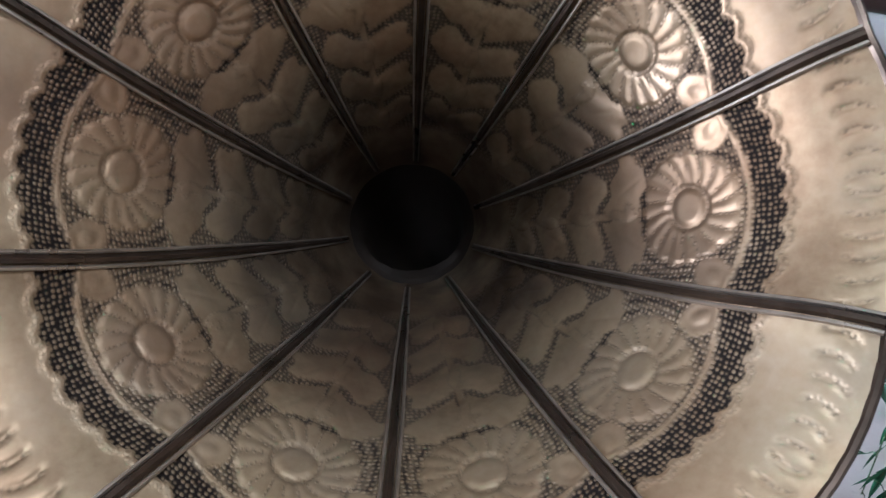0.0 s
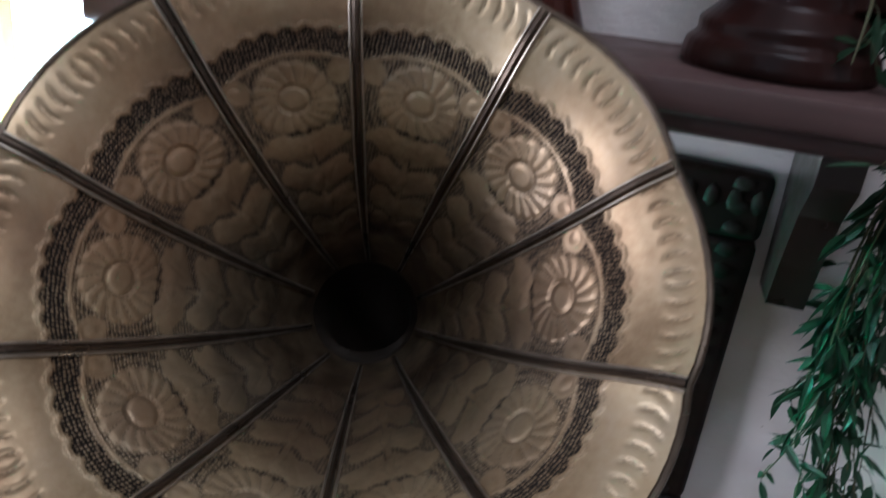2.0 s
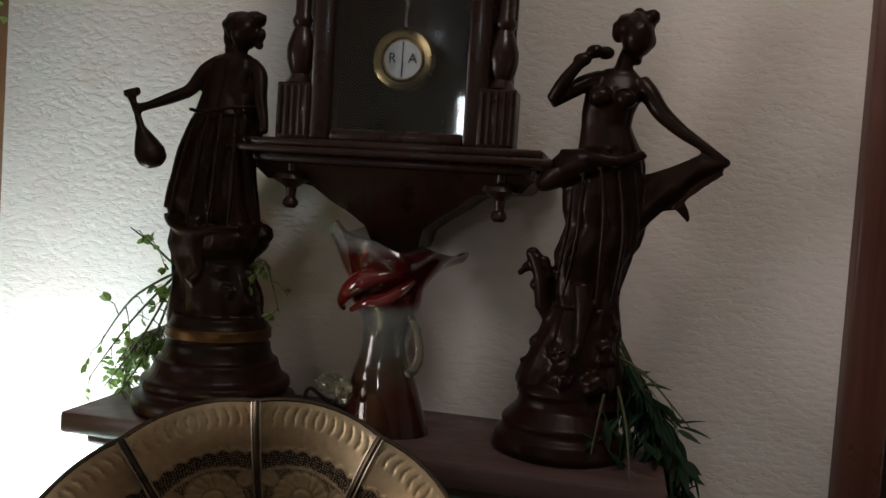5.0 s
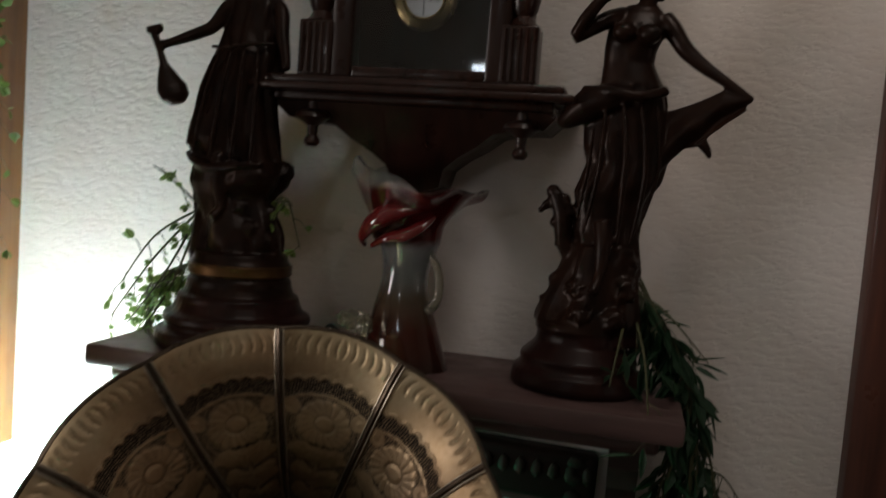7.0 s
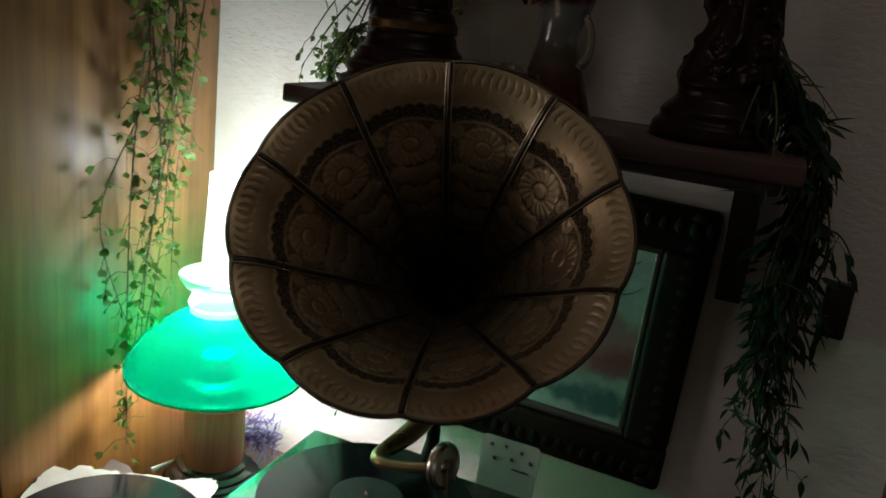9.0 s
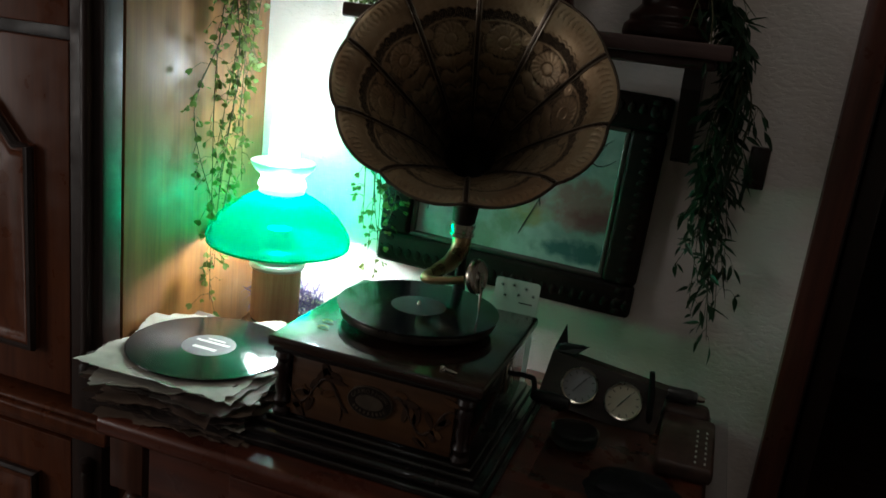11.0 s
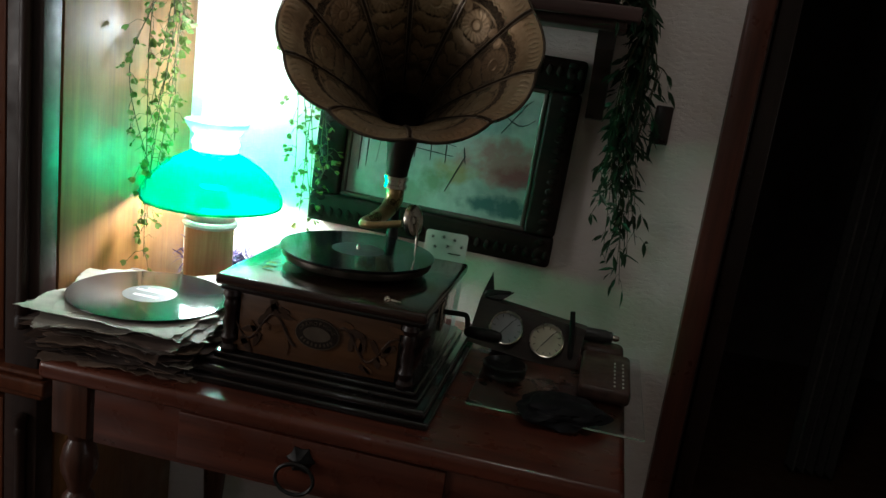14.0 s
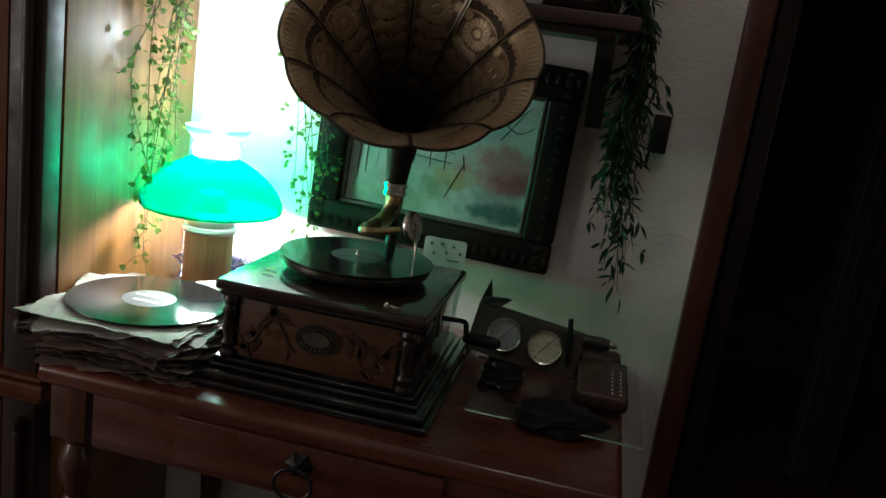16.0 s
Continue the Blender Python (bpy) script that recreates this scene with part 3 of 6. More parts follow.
def emboss(s, a):
    """Height of the hammered relief, with its black ground and painted groove shadows."""
    r, _ = horn_at(s, a)
    w = 2 * r * math.sin(math.pi / 10)
    x = a * w
    h = np.zeros_like(x)
    dark = np.zeros_like(x)
    edge = np.clip((0.488 - np.abs(a)) / 0.03, 0, 1)
    ph = x * 112 + 0.5 - 0.9 * ((s - 0.0135) / 0.009) ** 2 * np.sign(x + 1e-6) * -0.45
    f = ph - np.floor(ph)
    lun = gauss(np.minimum(f, 1 - f), 0.13) * np.clip((0.0085 - np.abs(s - 0.0135)) / 0.003, 0, 1) * edge
    h -= 0.0013 * lun
    # one side of each lunette groove darkened to paint in its shadow
    dark += 0.55 * lun * (f > 0.5)
    s_edge = 0.0445 - 0.0035 * np.abs(np.sin(math.pi * x / 0.0125)) + 0.004 * (2 * a) ** 2
    ridge = gauss(s - s_edge, 0.0011)
    h += 0.0012 * ridge * edge
    s_in = 0.0575 + 0.008 * (2 * a) ** 2
    band = np.clip((s - s_edge - 0.0012) / 0.0008, 0, 1) * np.clip((s_in - s) / 0.0008, 0, 1) * edge
    dark += band
    h -= 0.0007 * band
    h += 0.0006 * gauss(s - s_in - 0.001, 0.0009) * edge
    # whirling flower
    fs = 0.0885
    rho, phi = np.hypot(x, s - fs), np.arctan2(s - fs, x)
    petals = np.abs(np.sin(9 * phi + rho * 130)) ** 0.6
    reach = 0.0245 + 0.0022 * petals
    h += 0.001 * np.clip((0.0095 - rho) / 0.003, 0, 1)
    ring = np.clip((rho - 0.0098) / 0.001, 0, 1) * np.clip((reach - rho) / 0.0015, 0, 1)
    h += ring * (0.0003 + 0.0007 * petals)
    h -= 0.0007 * gauss(rho - 0.0101, 0.0008)
    dark += 0.42 * ring * np.clip((0.5 - petals) / 0.3, 0, 1) + 0.3 * gauss(rho - 0.0101, 0.0007) + 0.5 * gauss(rho - reach - 0.0007, 0.0008)
    dark += 0.4 * gauss(s - s_edge + 0.0016, 0.0009) * edge
    # buds in the outer corners, stippled ground round the flower
    bud = np.hypot((np.abs(x) - 0.0335) * 0.75 + (s - 0.07) * 0.35, (s - 0.0705) * 0.62) / 0.0062
    h += 0.0006 * np.clip(1.2 - bud, 0, 1) ** 0.5 - 0.0004 * gauss(bud - 0.5, 0.2)
    dark += 0.35 * gauss(bud - 1.1, 0.12)
    side = np.clip((rho - reach - 0.001) / 0.001, 0, 1) * np.clip((s - s_in - 0.002) / 0.001, 0, 1) * np.clip((0.112 - s) / 0.001, 0, 1) * edge
    frond = 0.5 + 0.5 * np.sin(rho * 900 + np.abs(x) * 300)
    dark += side * np.clip((bud - 1.05) * 6, 0, 1) * (0.55 + 0.4 * frond)
    # pairs of leaves towards the throat
    leafy = np.zeros_like(x)
    rim = np.zeros_like(x)
    for cs, hl in ((0.124, 0.0155), (0.152, 0.0165), (0.181, 0.0165), (0.21, 0.016)):
        for sx in (-1, 1):
            u, v = x - sx * 0.185 * w, s - cs
            u = u + sx * 0.45 * v * np.clip(w / 0.06, 0.3, 1)
            d = (np.abs(u / (0.235 * w)) ** 1.3 + np.abs(v / hl) ** 1.3) ** (1 / 1.3) + 0.12 * np.sin(u * 420 + v * 260)
            leafy = np.maximum(leafy, np.clip((1.04 - d) / 0.06, 0, 1))
            h += 0.0011 * np.clip(1.05 - d, 0, 1) ** 0.5
            h -= 0.0004 * gauss(u, 0.0009) * np.clip(0.9 - d, 0, 1)
            rim = np.maximum(rim, gauss(d - 1.02, 0.05))
    stem = np.clip((0.0022 - np.abs(x)) / 0.001, 0, 1)
    field = np.clip((s - 0.111) / 0.002, 0, 1) * np.clip((0.232 - s) / 0.01, 0, 1) * edge
    dark += field * (1 - leafy) * (1 - stem) * 0.75 + 0.22 * rim * field
    return h, np.clip(dark, 0, 1)


def brass_sheet():
    n = Nodes("embossed_brass_sheet")
    at = n.nt.nodes.new("ShaderNodeAttribute")
    at.attribute_name = "blackened_and_shaded"
    uv = n.nt.nodes.new("ShaderNodeUVMap").outputs[0]
    dots = n.add("TexVoronoi", Vector=uv, Scale=420.0, Randomness=0.35)
    dot = n.ramp(dots.outputs["Distance"], [(0.22, (1, 1, 1)), (0.5, (0, 0, 0))])
    ground = n.math("MULTIPLY", at.outputs["Fac"], n.math("SUBTRACT", 1.0, n.math("MULTIPLY", dot, 0.62)))
    patina = n.noise(14, 5)
    fine = n.noise(220, 3)
    c = n.ramp(n.math("ADD", n.math("MULTIPLY", patina, 0.8), n.math("MULTIPLY", fine, 0.2)), [(0.3, (0.22, 0.145, 0.075)), (0.5, (0.41, 0.31, 0.185)), (0.75, (0.53, 0.43, 0.3))])
    blot = n.ramp(n.noise(5.0, 5), [(0.45, (0, 0, 0)), (0.7, (1, 1, 1))])
    c = n.mix(n.math("MULTIPLY", blot, 0.6), c, (0.37, 0.18, 0.09))
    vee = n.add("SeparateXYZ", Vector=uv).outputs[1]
    # brown tarnish, taken to near black at the throat to paint in its shade
    tarnish_shade = n.math("MULTIPLY", n.ramp(n.math("MULTIPLY", vee, 4.0), [(0.36, (0, 0, 0)), (0.8, (1, 1, 1))]), n.ramp(n.noise(30, 5), [(0.3, (0.45, 0.45, 0.45)), (0.62, (1, 1, 1))]))
    c = n.mix(n.math("MULTIPLY", tarnish_shade, 0.92), c, (0.03, 0.019, 0.013))
    grime = n.ramp(n.noise(11, 6, None, 0.65), [(0.46, (0, 0, 0)), (0.66, (1, 1, 1))])
    c = n.mix(n.math("MULTIPLY", grime, 0.55), c, (0.13, 0.08, 0.045))
    c = n.mix(ground, c, (0.018, 0.012, 0.009))
    r = n.ramp(patina, [(0.3, (0.55, 0.55, 0.55)), (0.7, (0.38, 0.38, 0.38))])
    n.set(Base_Color=c, Metallic=0.75, Roughness=n.math("ADD", r, n.math("MULTIPLY", ground, 0.3)))
    n.bump(n.math("MULTIPLY", dot, at.outputs["Fac"]), 0.6, 0.0008)
    return n.mat


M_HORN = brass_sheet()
M_SEAMLIP = plain("seam_lip_brass", (0.4, 0.34, 0.27), 0.35, 0.85, 0.3, 60, 0.1)
M_SEAM = plain("dark_seam_brass", (0.085, 0.062, 0.045), 0.32, 0.85, 0.4, 60, 0.1)
M_HORNBACK = plain("horn_outside_brass", (0.3, 0.2, 0.1), 0.4, 0.8, 0.4, 18, 0.1)

bm = B()
loops = []
for s in np.linspace(0.0, SL, 40):
    loop = []
    for k in range(10):
        for a in np.linspace(-0.5, 0.5, 9)[:-1]:
            r, d = horn_at(np.float64(s), np.float64(a))
            th = radians(36 * k) + (a + 0.5) * radians(36)
            r, d = float(r) + 0.0022, float(d) + 0.0022
            loop.append(H @ Vector((r * math.cos(th) + float(lift(d)), r * math.sin(th), d)))
    loops.append(loop)
rings(bm, loops, True, False)
horn = part("horn", bm, M_HORNBACK, gram, "large flower-shaped brass horn")

NS, NA = 170, 84
S, A = np.meshgrid(np.linspace(0.0, SL, NS) ** 1.0, np.linspace(-0.5, 0.5, NA), indexing="ij")
R, D = horn_at(S, A)
hh, dk = emboss(S, A)
tr, td = np.interp(S, _s, np.gradient(_r, _s)), np.interp(S, _s, np.gradient(_d, _s))
R2, D2 = R + hh * (-td), D + hh * tr
idx = np.arange(NS * NA).reshape(NS, NA)
quads = np.stack([idx[:-1, :-1], idx[1:, :-1], idx[1:, 1:], idx[:-1, 1:]], -1).reshape(-1, 4)
uvs = np.stack([A * 2 * R * math.sin(math.pi / 10), S], -1).reshape(-1, 2)
for k in range(10):
    TH = (A + 0.5 + k) * radians(36)
    co = np.stack([R2 * np.cos(TH) + lift(D2), R2 * np.sin(TH), D2], -1).reshape(-1, 3)
    petal_mesh = bpy.data.meshes.new("petal")
    petal_mesh.from_pydata(co.tolist(), [], quads.tolist())
    petal_mesh.attributes.new("blackened_and_shaded", "FLOAT", "POINT").data.foreach_set("value", dk.reshape(-1).astype(np.float32))
    uvl = petal_mesh.uv_layers.new(name="sheet")
    uvl.data.foreach_set("uv", uvs[quads.reshape(-1)].reshape(-1).astype(np.float32))
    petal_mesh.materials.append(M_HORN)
    petal_mesh.shade_smooth()
    under(new("petal", petal_mesh), horn).matrix_basis = H
for k in range(10):
    th = radians(36 * k)
    for off, rr, up in ((0.0, 0.0022, 0.001), (0.0034, 0.0011, 0.0006), (-0.0034, 0.0011, 0.0006)):
        pts = []
        for s in np.linspace(0.0, SL * 0.97, 44):
            r, d = horn_at(np.float64(s), np.float64(-0.5))
            r, d, o = float(r) - up * 0.8, float(d) - up, off * min(1, float(r) / 0.1)
            pts.append(H @ Vector((r * math.cos(th) - o * math.sin(th) + float(lift(d)), r * math.sin(th) + o * math.cos(th), d)))
        bm = tube(B(), pts, (rr, rr * 0.8, rr * 0.5), 6)
        part("seam_lip" if off else "seam", bm, M_SEAMLIP if off else M_SEAM, horn)
pts = []
for k in range(10):
    for a in np.linspace(-0.5, 0.5, 11)[:-1]:
        r, d = horn_at(np.float64(0.0), np.float64(a))
        th = radians(36 * k) + (a + 0.5) * radians(36)
        pts.append(H @ Vector(((float(r) + 0.0012) * math.cos(th), (float(r) + 0.0012) * math.sin(th), float(d) + 0.001)))
part("rolled_rim", tube(B(), pts + pts[:1], 0.0023, 8), M_SEAM, horn, "rolled dark rim wire")
ax = [H @ Vector((float(lift(d)), 0, d)) for d in (0.226, 0.262)]
neck = [ax[0], ax[1], Vector((0.018, -0.152, 1.122)), Vector((0.019, -0.16, 1.09)), Vector((0.021, -0.172, 1.06)), Vector((0.023, -0.176, 1.035))]
# neck brass coloured near black, so the deep throat's shade is in the colour
part("neck", tube(B(), smooth_line(neck, 5), (0.0515, 0.037, 0.029, 0.0225, 0.0195, 0.0175), 22, 1.0, False), plain("neck_shade_brass", (0.02, 0.013, 0.008), 0.7, 0.5, 0.3, 40, 0.1), gram, "tapering brass neck of the horn")
bm = lathe(B(), [(0.0185, -0.012), (0.0215, -0.01), (0.0215, -0.004), (0.0195, -0.003), (0.0195, 0.003), (0.022, 0.004), (0.022, 0.011), (0.0185, 0.013)], Matrix.Translation((0.022, -0.175, 1.043)), 24)
part("neck_collar", bm, M_STEEL, gram, "nickel collar of the neck")
elbow = [(0.023, -0.176, 1.035), (0.024, -0.184, 1.012), (0.02, -0.215, 0.995), (0.012, -0.255, 0.988), (0.006, -0.29, 0.987), (0.013, -0.307, 0.988), (0.035, -0.31, 0.991), (0.074, -0.308, 1.0)]
part("tone_arm", tube(B(), smooth_line(elbow, 6), (0.0165, 0.016, 0.014, 0.0115, 0.0085, 0.0065, 0.0062, 0.0062), 14), M_BRASSDK, gram, "curved brass tone arm")
part("arm_bracket", tube(B(), smooth_line([(0.026, -0.178, 0.918), (0.026, -0.172, 0.96), (0.025, -0.176, 1.0), (0.024, -0.181, 1.014)], 4), (0.016, 0.009, 0.009, 0.013), 10), M_IRON, gram, "black iron bracket carrying the arm")
SB = Matrix.Translation((0.092, -0.306, 1.008)) @ Euler((0, radians(80), radians(-14))).to_matrix().to_4x4()
bm = lathe(B(), [(0.0, -0.006), (0.02, -0.006), (0.026, -0.004), (0.027, 0.0), (0.026, 0.004), (0.022, 0.006), (0.021, 0.004), (0.008, 0.003), (0.005, 0.005), (0.0, 0.006)], SB, 28)
sb = part("sound_box", bm, M_STEEL, gram, "round nickel sound box")
part("needle_bar", tube(B(), [(0.098, -0.307, 1.006), (0.102, -0.31, 0.982), (0.103, -0.312, 0.9515)], (0.002, 0.0028, 0.0006), 8), M_STEEL, sb, "needle bar and needle")

# ---- green lamp ----
lmp = thing("table_lamp", (LAMP.x, LAMP.y, 0.76), "oil-style table lamp with green glass shade, lit, wooden body", "lamp")
M_LAMPWOOD = wood("lamp_body_wood", (0.42, 0.16, 0.08), (0.7, 0.35, 0.2), "z", 0.45, 0.1)
M_LAMPDK = plain("lamp_foot_dark", (0.03, 0.022, 0.02), 0.3, 0.2)
M_LAMPGREY = plain("lamp_grey_metal", (0.5, 0.5, 0.48), 0.4, 0.6, 0.15)
T = Matrix.Translation((LAMP.x, LAMP.y, 0))
part("foot", lathe(B(), [(0.074, 0.7605), (0.075, 0.766), (0.068, 0.77), (0.069, 0.774), (0.061, 0.778), (0.062, 0.782), (0.053, 0.786), (0.052, 0.792), (0.046, 0.795)], T, 40), M_LAMPDK, lmp, "dark stepped round foot")
part("body", lathe(B(), [(0.044, 0.794), (0.045, 0.8), (0.0455, 0.84), (0.045, 0.892), (0.043, 0.896)], T, 40), M_LAMPWOOD, lmp, "light brown wooden cylinder body")
part("shoulder", lathe(B(), [(0.043, 0.894), (0.05, 0.895), (0.0525, 0.9), (0.05, 0.906), (0.0455, 0.908), (0.046, 0.918), (0.0425, 0.926), (0.034, 0.931), (0.029, 0.934), (0.029, 0.95), (0.022, 0.97)], T, 40), M_LAMPGREY, lmp, "grey metal shoulder")


def green_glass():
    n = Nodes("green_opal_glass")
    out = n.nt.nodes["Material Output"]
    n.set(Base_Color=(0.04, 0.4, 0.2), Roughness=0.12)
    tl = n.add("BsdfTranslucent", Color=(0.0, 0.085, 0.045, 1))
    tr_ = n.add("BsdfTransparent", Color=(0.0, 1.0, 0.4, 1))
    m1 = n.add("MixShader", Fac=0.7)
    n.link(n.bsdf.outputs[0], m1.inputs[1])
    n.link(tl.outputs[0], m1.inputs[2])
    m2 = n.add("MixShader", Fac=0.26)
    n.link(m1.outputs[0], m2.inputs[1])
    n.link(tr_.outputs[0], m2.inputs[2])
    n.link(m2.outputs[0], out.inputs[0])
    return n.mat


def opal_white(name, strength, col=(0.95, 1.0, 0.98), clear=0.6, tint=(1.0, 1.0, 1.0)):
    n = Nodes(name)
    out = n.nt.nodes["Material Output"]
    n.set(Base_Color=(0.85, 0.88, 0.86), Roughness=0.2, Emission_Color=col, Emission_Strength=strength)
    tr_ = n.add("BsdfTransparent", Color=tuple(tint) + (1,))
    m1 = n.add("MixShader", Fac=clear)
    n.link(n.bsdf.outputs[0], m1.inputs[1])
    n.link(tr_.outputs[0], m1.inputs[2])
    n.link(m1.outputs[0], out.inputs[0])
    return n.mat


M_GREEN = green_glass()
shade = part("shade", lathe(B(), [(0.13, 0.943), (0.133, 0.95), (0.131, 0.96), (0.123, 0.975), (0.108, 0.994), (0.088, 1.012), (0.066, 1.026), (0.048, 1.035), (0.042, 1.039)], T, 56, False), M_GREEN, lmp, "glowing green glass dome shade")
part("shade_rim", tube(B(), [T @ Vector((0.13 * math.cos(a), 0.13 * math.sin(a), 0.943)) for a in [i / 56 * math.tau for i in range(57)]], 0.0022, 6), M_GREEN, shade)
part("shade_neck", lathe(B(), [(0.042, 1.039), (0.041, 1.047), (0.045, 1.052), (0.042, 1.06), (0.038, 1.066), (0.039, 1.07)], T, 40, False), opal_white("glowing_neck_glass", 3.0), lmp, "white glowing glass neck")
part("shade_collar", lathe(B(), [(0.039, 1.07), (0.05, 1.078), (0.058, 1.09), (0.059, 1.095), (0.055, 1.094), (0.046, 1.084), (0.03, 1.08)], T, 40, False), opal_white("pale_green_collar_glass", 0.5, (0.3, 1.0, 0.7), 0.3, (0.25, 1.0, 0.6)), lmp, "pale green flared glass collar")
part("chimney", lathe(B(), [(0.03, 1.06), (0.029, 1.09), (0.027, 1.14), (0.023, 1.2), (0.021, 1.243)], T, 32, False), opal_white("glowing_chimney_glass", 3.0, (0.92, 0.98, 1.0), 0.8), lmp, "tall white glowing glass chimney")

# ---- shelf ----
shelf = thing("wall_shelf", (0.08, 0, 1.38), "grey-brown painted wooden wall shelf on brackets", "shelf")
part("board", box(B(), -0.225, 0.39, -0.192, -0.002, 1.362, 1.385, 0.004, 2), M_SHELF, shelf)
part("moulding", box(B(), -0.205, 0.37, -0.176, -0.002, 1.346, 1.362, 0.006, 3), M_SHELF, shelf)
for x in (-0.175, 0.325):
    bm = prism(B(), [(0, 0), (-0.13, 0), (-0.128, -0.03), (-0.1, -0.06), (-0.075, -0.11), (-0.06, -0.15), (0, -0.155)], Matrix.Translation((x, -0.003, 1.346)) @ Matrix(((0, 0, 1, 0), (1, 0, 0, 0), (0, 1, 0, 0), (0, 0, 0, 1))), 0.03)
    part("bracket", bm, M_BLACKWOOD_Z, shelf, "dark wooden shelf bracket", smooth=False)


# ---- statuettes: plain cast shapes, one mesh each ----
def loft(bm, secs, seg=26, fold=0.0, waves=7, seed=0, twist=14):
    """Sections (cx, cy, z, rx, ry) joined into a skin, with sharp hanging folds."""
    fine = []
    for i in range(len(secs) - 1):
        for k in range(5):
            t = k / 5
            fine.append([p + (q - p) * (t * t * (3 - 2 * t)) for p, q in zip(secs[i], secs[i + 1])])
    fine.append(list(secs[-1]))
    loops = []
    for cx, cy, z, rx, ry in fine:
        loop = []
        for i in range(seg):
            a = i / seg * math.tau
            n1 = noise.noise((2.2 * math.cos(a) + seed, 2.2 * math.sin(a), z * 22))
            ridge = abs(math.sin(waves * 0.5 * a + z * twist + seed + 1.6 * n1)) ** 0.7
            f = 1 + fold * (1.8 * ridge - 1.1) + fold * 1.2 * n1
            loop.append(Vector((cx + rx * f * math.cos(a), cy + ry * f * math.sin(a), z)))
        loops.append(loop)
    return rings(bm, loops)


def rocks(bm, spots, seed):
    g = random.Random(seed)
    for x, y, z, r in spots:
        ball(bm, (x, y + 0.009, z), r, g.uniform(0.8, 1.3), g.uniform(0.8, 1.1), g.uniform(0.7, 1.2), 0.4)


def ball(bm, c, r, sx=1, sy=1, sz=1, bumpy=0.0):
    made = bmesh.ops.create_icosphere(bm, subdivisions=3, radius=1.0)
    for v in made["verts"]:
        k = 1 + bumpy * noise.noise(v.co * 3.5 + Vector(c) * 20)
        v.co = Vector((v.co.x * r * sx * k + c[0], v.co.y * r * sy * k + c[1], v.co.z * r * sz * k + c[2]))
    return bm


def statuette(bm, label):
    """Casts the joined forms as one closed skin with softened edges."""
    ob = part("statuette", bm, M_BRONZE)
    cast = ob.modifiers.new("cast", "REMESH")
    cast.mode, cast.voxel_size = "VOXEL", 0.0017
    soft = ob.modifiers.new("soft", "SMOOTH")
    soft.factor, soft.iterations = 0.5, 5
    mesh = bpy.data.meshes.new_from_object(ob.evaluated_get(bpy.context.evaluated_depsgraph_get()))
    ob.modifiers.clear()
    ob.data = mesh
    mesh.shade_smooth()
    return tagged(ob, label, "statuette", "statuettes on the shelf")


bm = B()
T1 = Matrix.Translation((-0.094, -0.105, 0))
lathe(bm, [(0.084, 1.3855), (0.088, 1.389), (0.089, 1.396), (0.087, 1.403), (0.078, 1.406), (0.077, 1.41), (0.081, 1.414), (0.08, 1.421), (0.072, 1.425), (0.067, 1.436), (0.066, 1.442), (0.061, 1.444), (0.057, 1.453), (0.0565, 1.46), (0.053, 1.463), (0.055, 1.466), (0.0555, 1.478), (0.053, 1.481), (0.05, 1.49)], T1, 44)
loft(bm, [(-0.0964, -0.105, 1.48, 0.0495, 0.0446), (-0.0984, -0.105, 1.499, 0.0488, 0.0415), (-0.1007, -0.105, 1.518, 0.0478, 0.0382), (-0.1051, -0.105, 1.537, 0.0448, 0.0336), (-0.1082, -0.105, 1.552, 0.0441, 0.0331), (-0.1052, -0.105, 1.565, 0.0523, 0.0392), (-0.102, -0.105, 1.578, 0.0535, 0.0401), (-0.1013, -0.105, 1.591, 0.048, 0.0288)], 30, 0.14, 5)
rocks(bm, [(-0.1383, -0.115, 1.489, 0.0115), (-0.1357, -0.125, 1.512, 0.0115), (-0.1414, -0.115, 1.533, 0.0104), (-0.1447, -0.105, 1.562, 0.0115), (-0.057, -0.105, 1.58, 0.0127), (-0.0608, -0.115, 1.51, 0.0127), (-0.0605, -0.12, 1.535, 0.0092), (-0.0957, -0.14, 1.5, 0.015), (-0.1186, -0.135, 1.529, 0.0127), (-0.0881, -0.135, 1.538, 0.0115), (-0.0763, -0.135, 1.517, 0.0115), (-0.1373, -0.115, 1.577, 0.0104)], 3)
# bare lower leg under the hem
tube(bm, smooth_line([(-0.1126, -0.135, 1.593), (-0.1088, -0.141, 1.568), (-0.1027, -0.141, 1.54), (-0.1087, -0.151, 1.527)], 4), (0.0086, 0.0075, 0.0052, 0.0058), 10)
# gown
loft(bm, [(-0.0962, -0.105, 1.583, 0.0434, 0.0269), (-0.1064, -0.105, 1.593, 0.0501, 0.0331), (-0.1115, -0.105, 1.612, 0.0506, 0.0354), (-0.1114, -0.105, 1.631, 0.0478, 0.0334), (-0.1088, -0.105, 1.65, 0.0432, 0.0302), (-0.106, -0.105, 1.669, 0.0424, 0.0288), (-0.1011, -0.105, 1.688, 0.0422, 0.027), (-0.0978, -0.105, 1.703, 0.0404, 0.0242), (-0.0975, -0.105, 1.716, 0.0353, 0.0205), (-0.0968, -0.105, 1.731, 0.0308, 0.0173), (-0.0945, -0.105, 1.747, 0.0294, 0.0162), (-0.0937, -0.105, 1.759, 0.0284, 0.0142), (-0.0936, -0.105, 1.768, 0.025, 0.0115), (-0.0919, -0.105, 1.774, 0.0175, 0.0074)], 64, 0.085, 11, 0, 9)
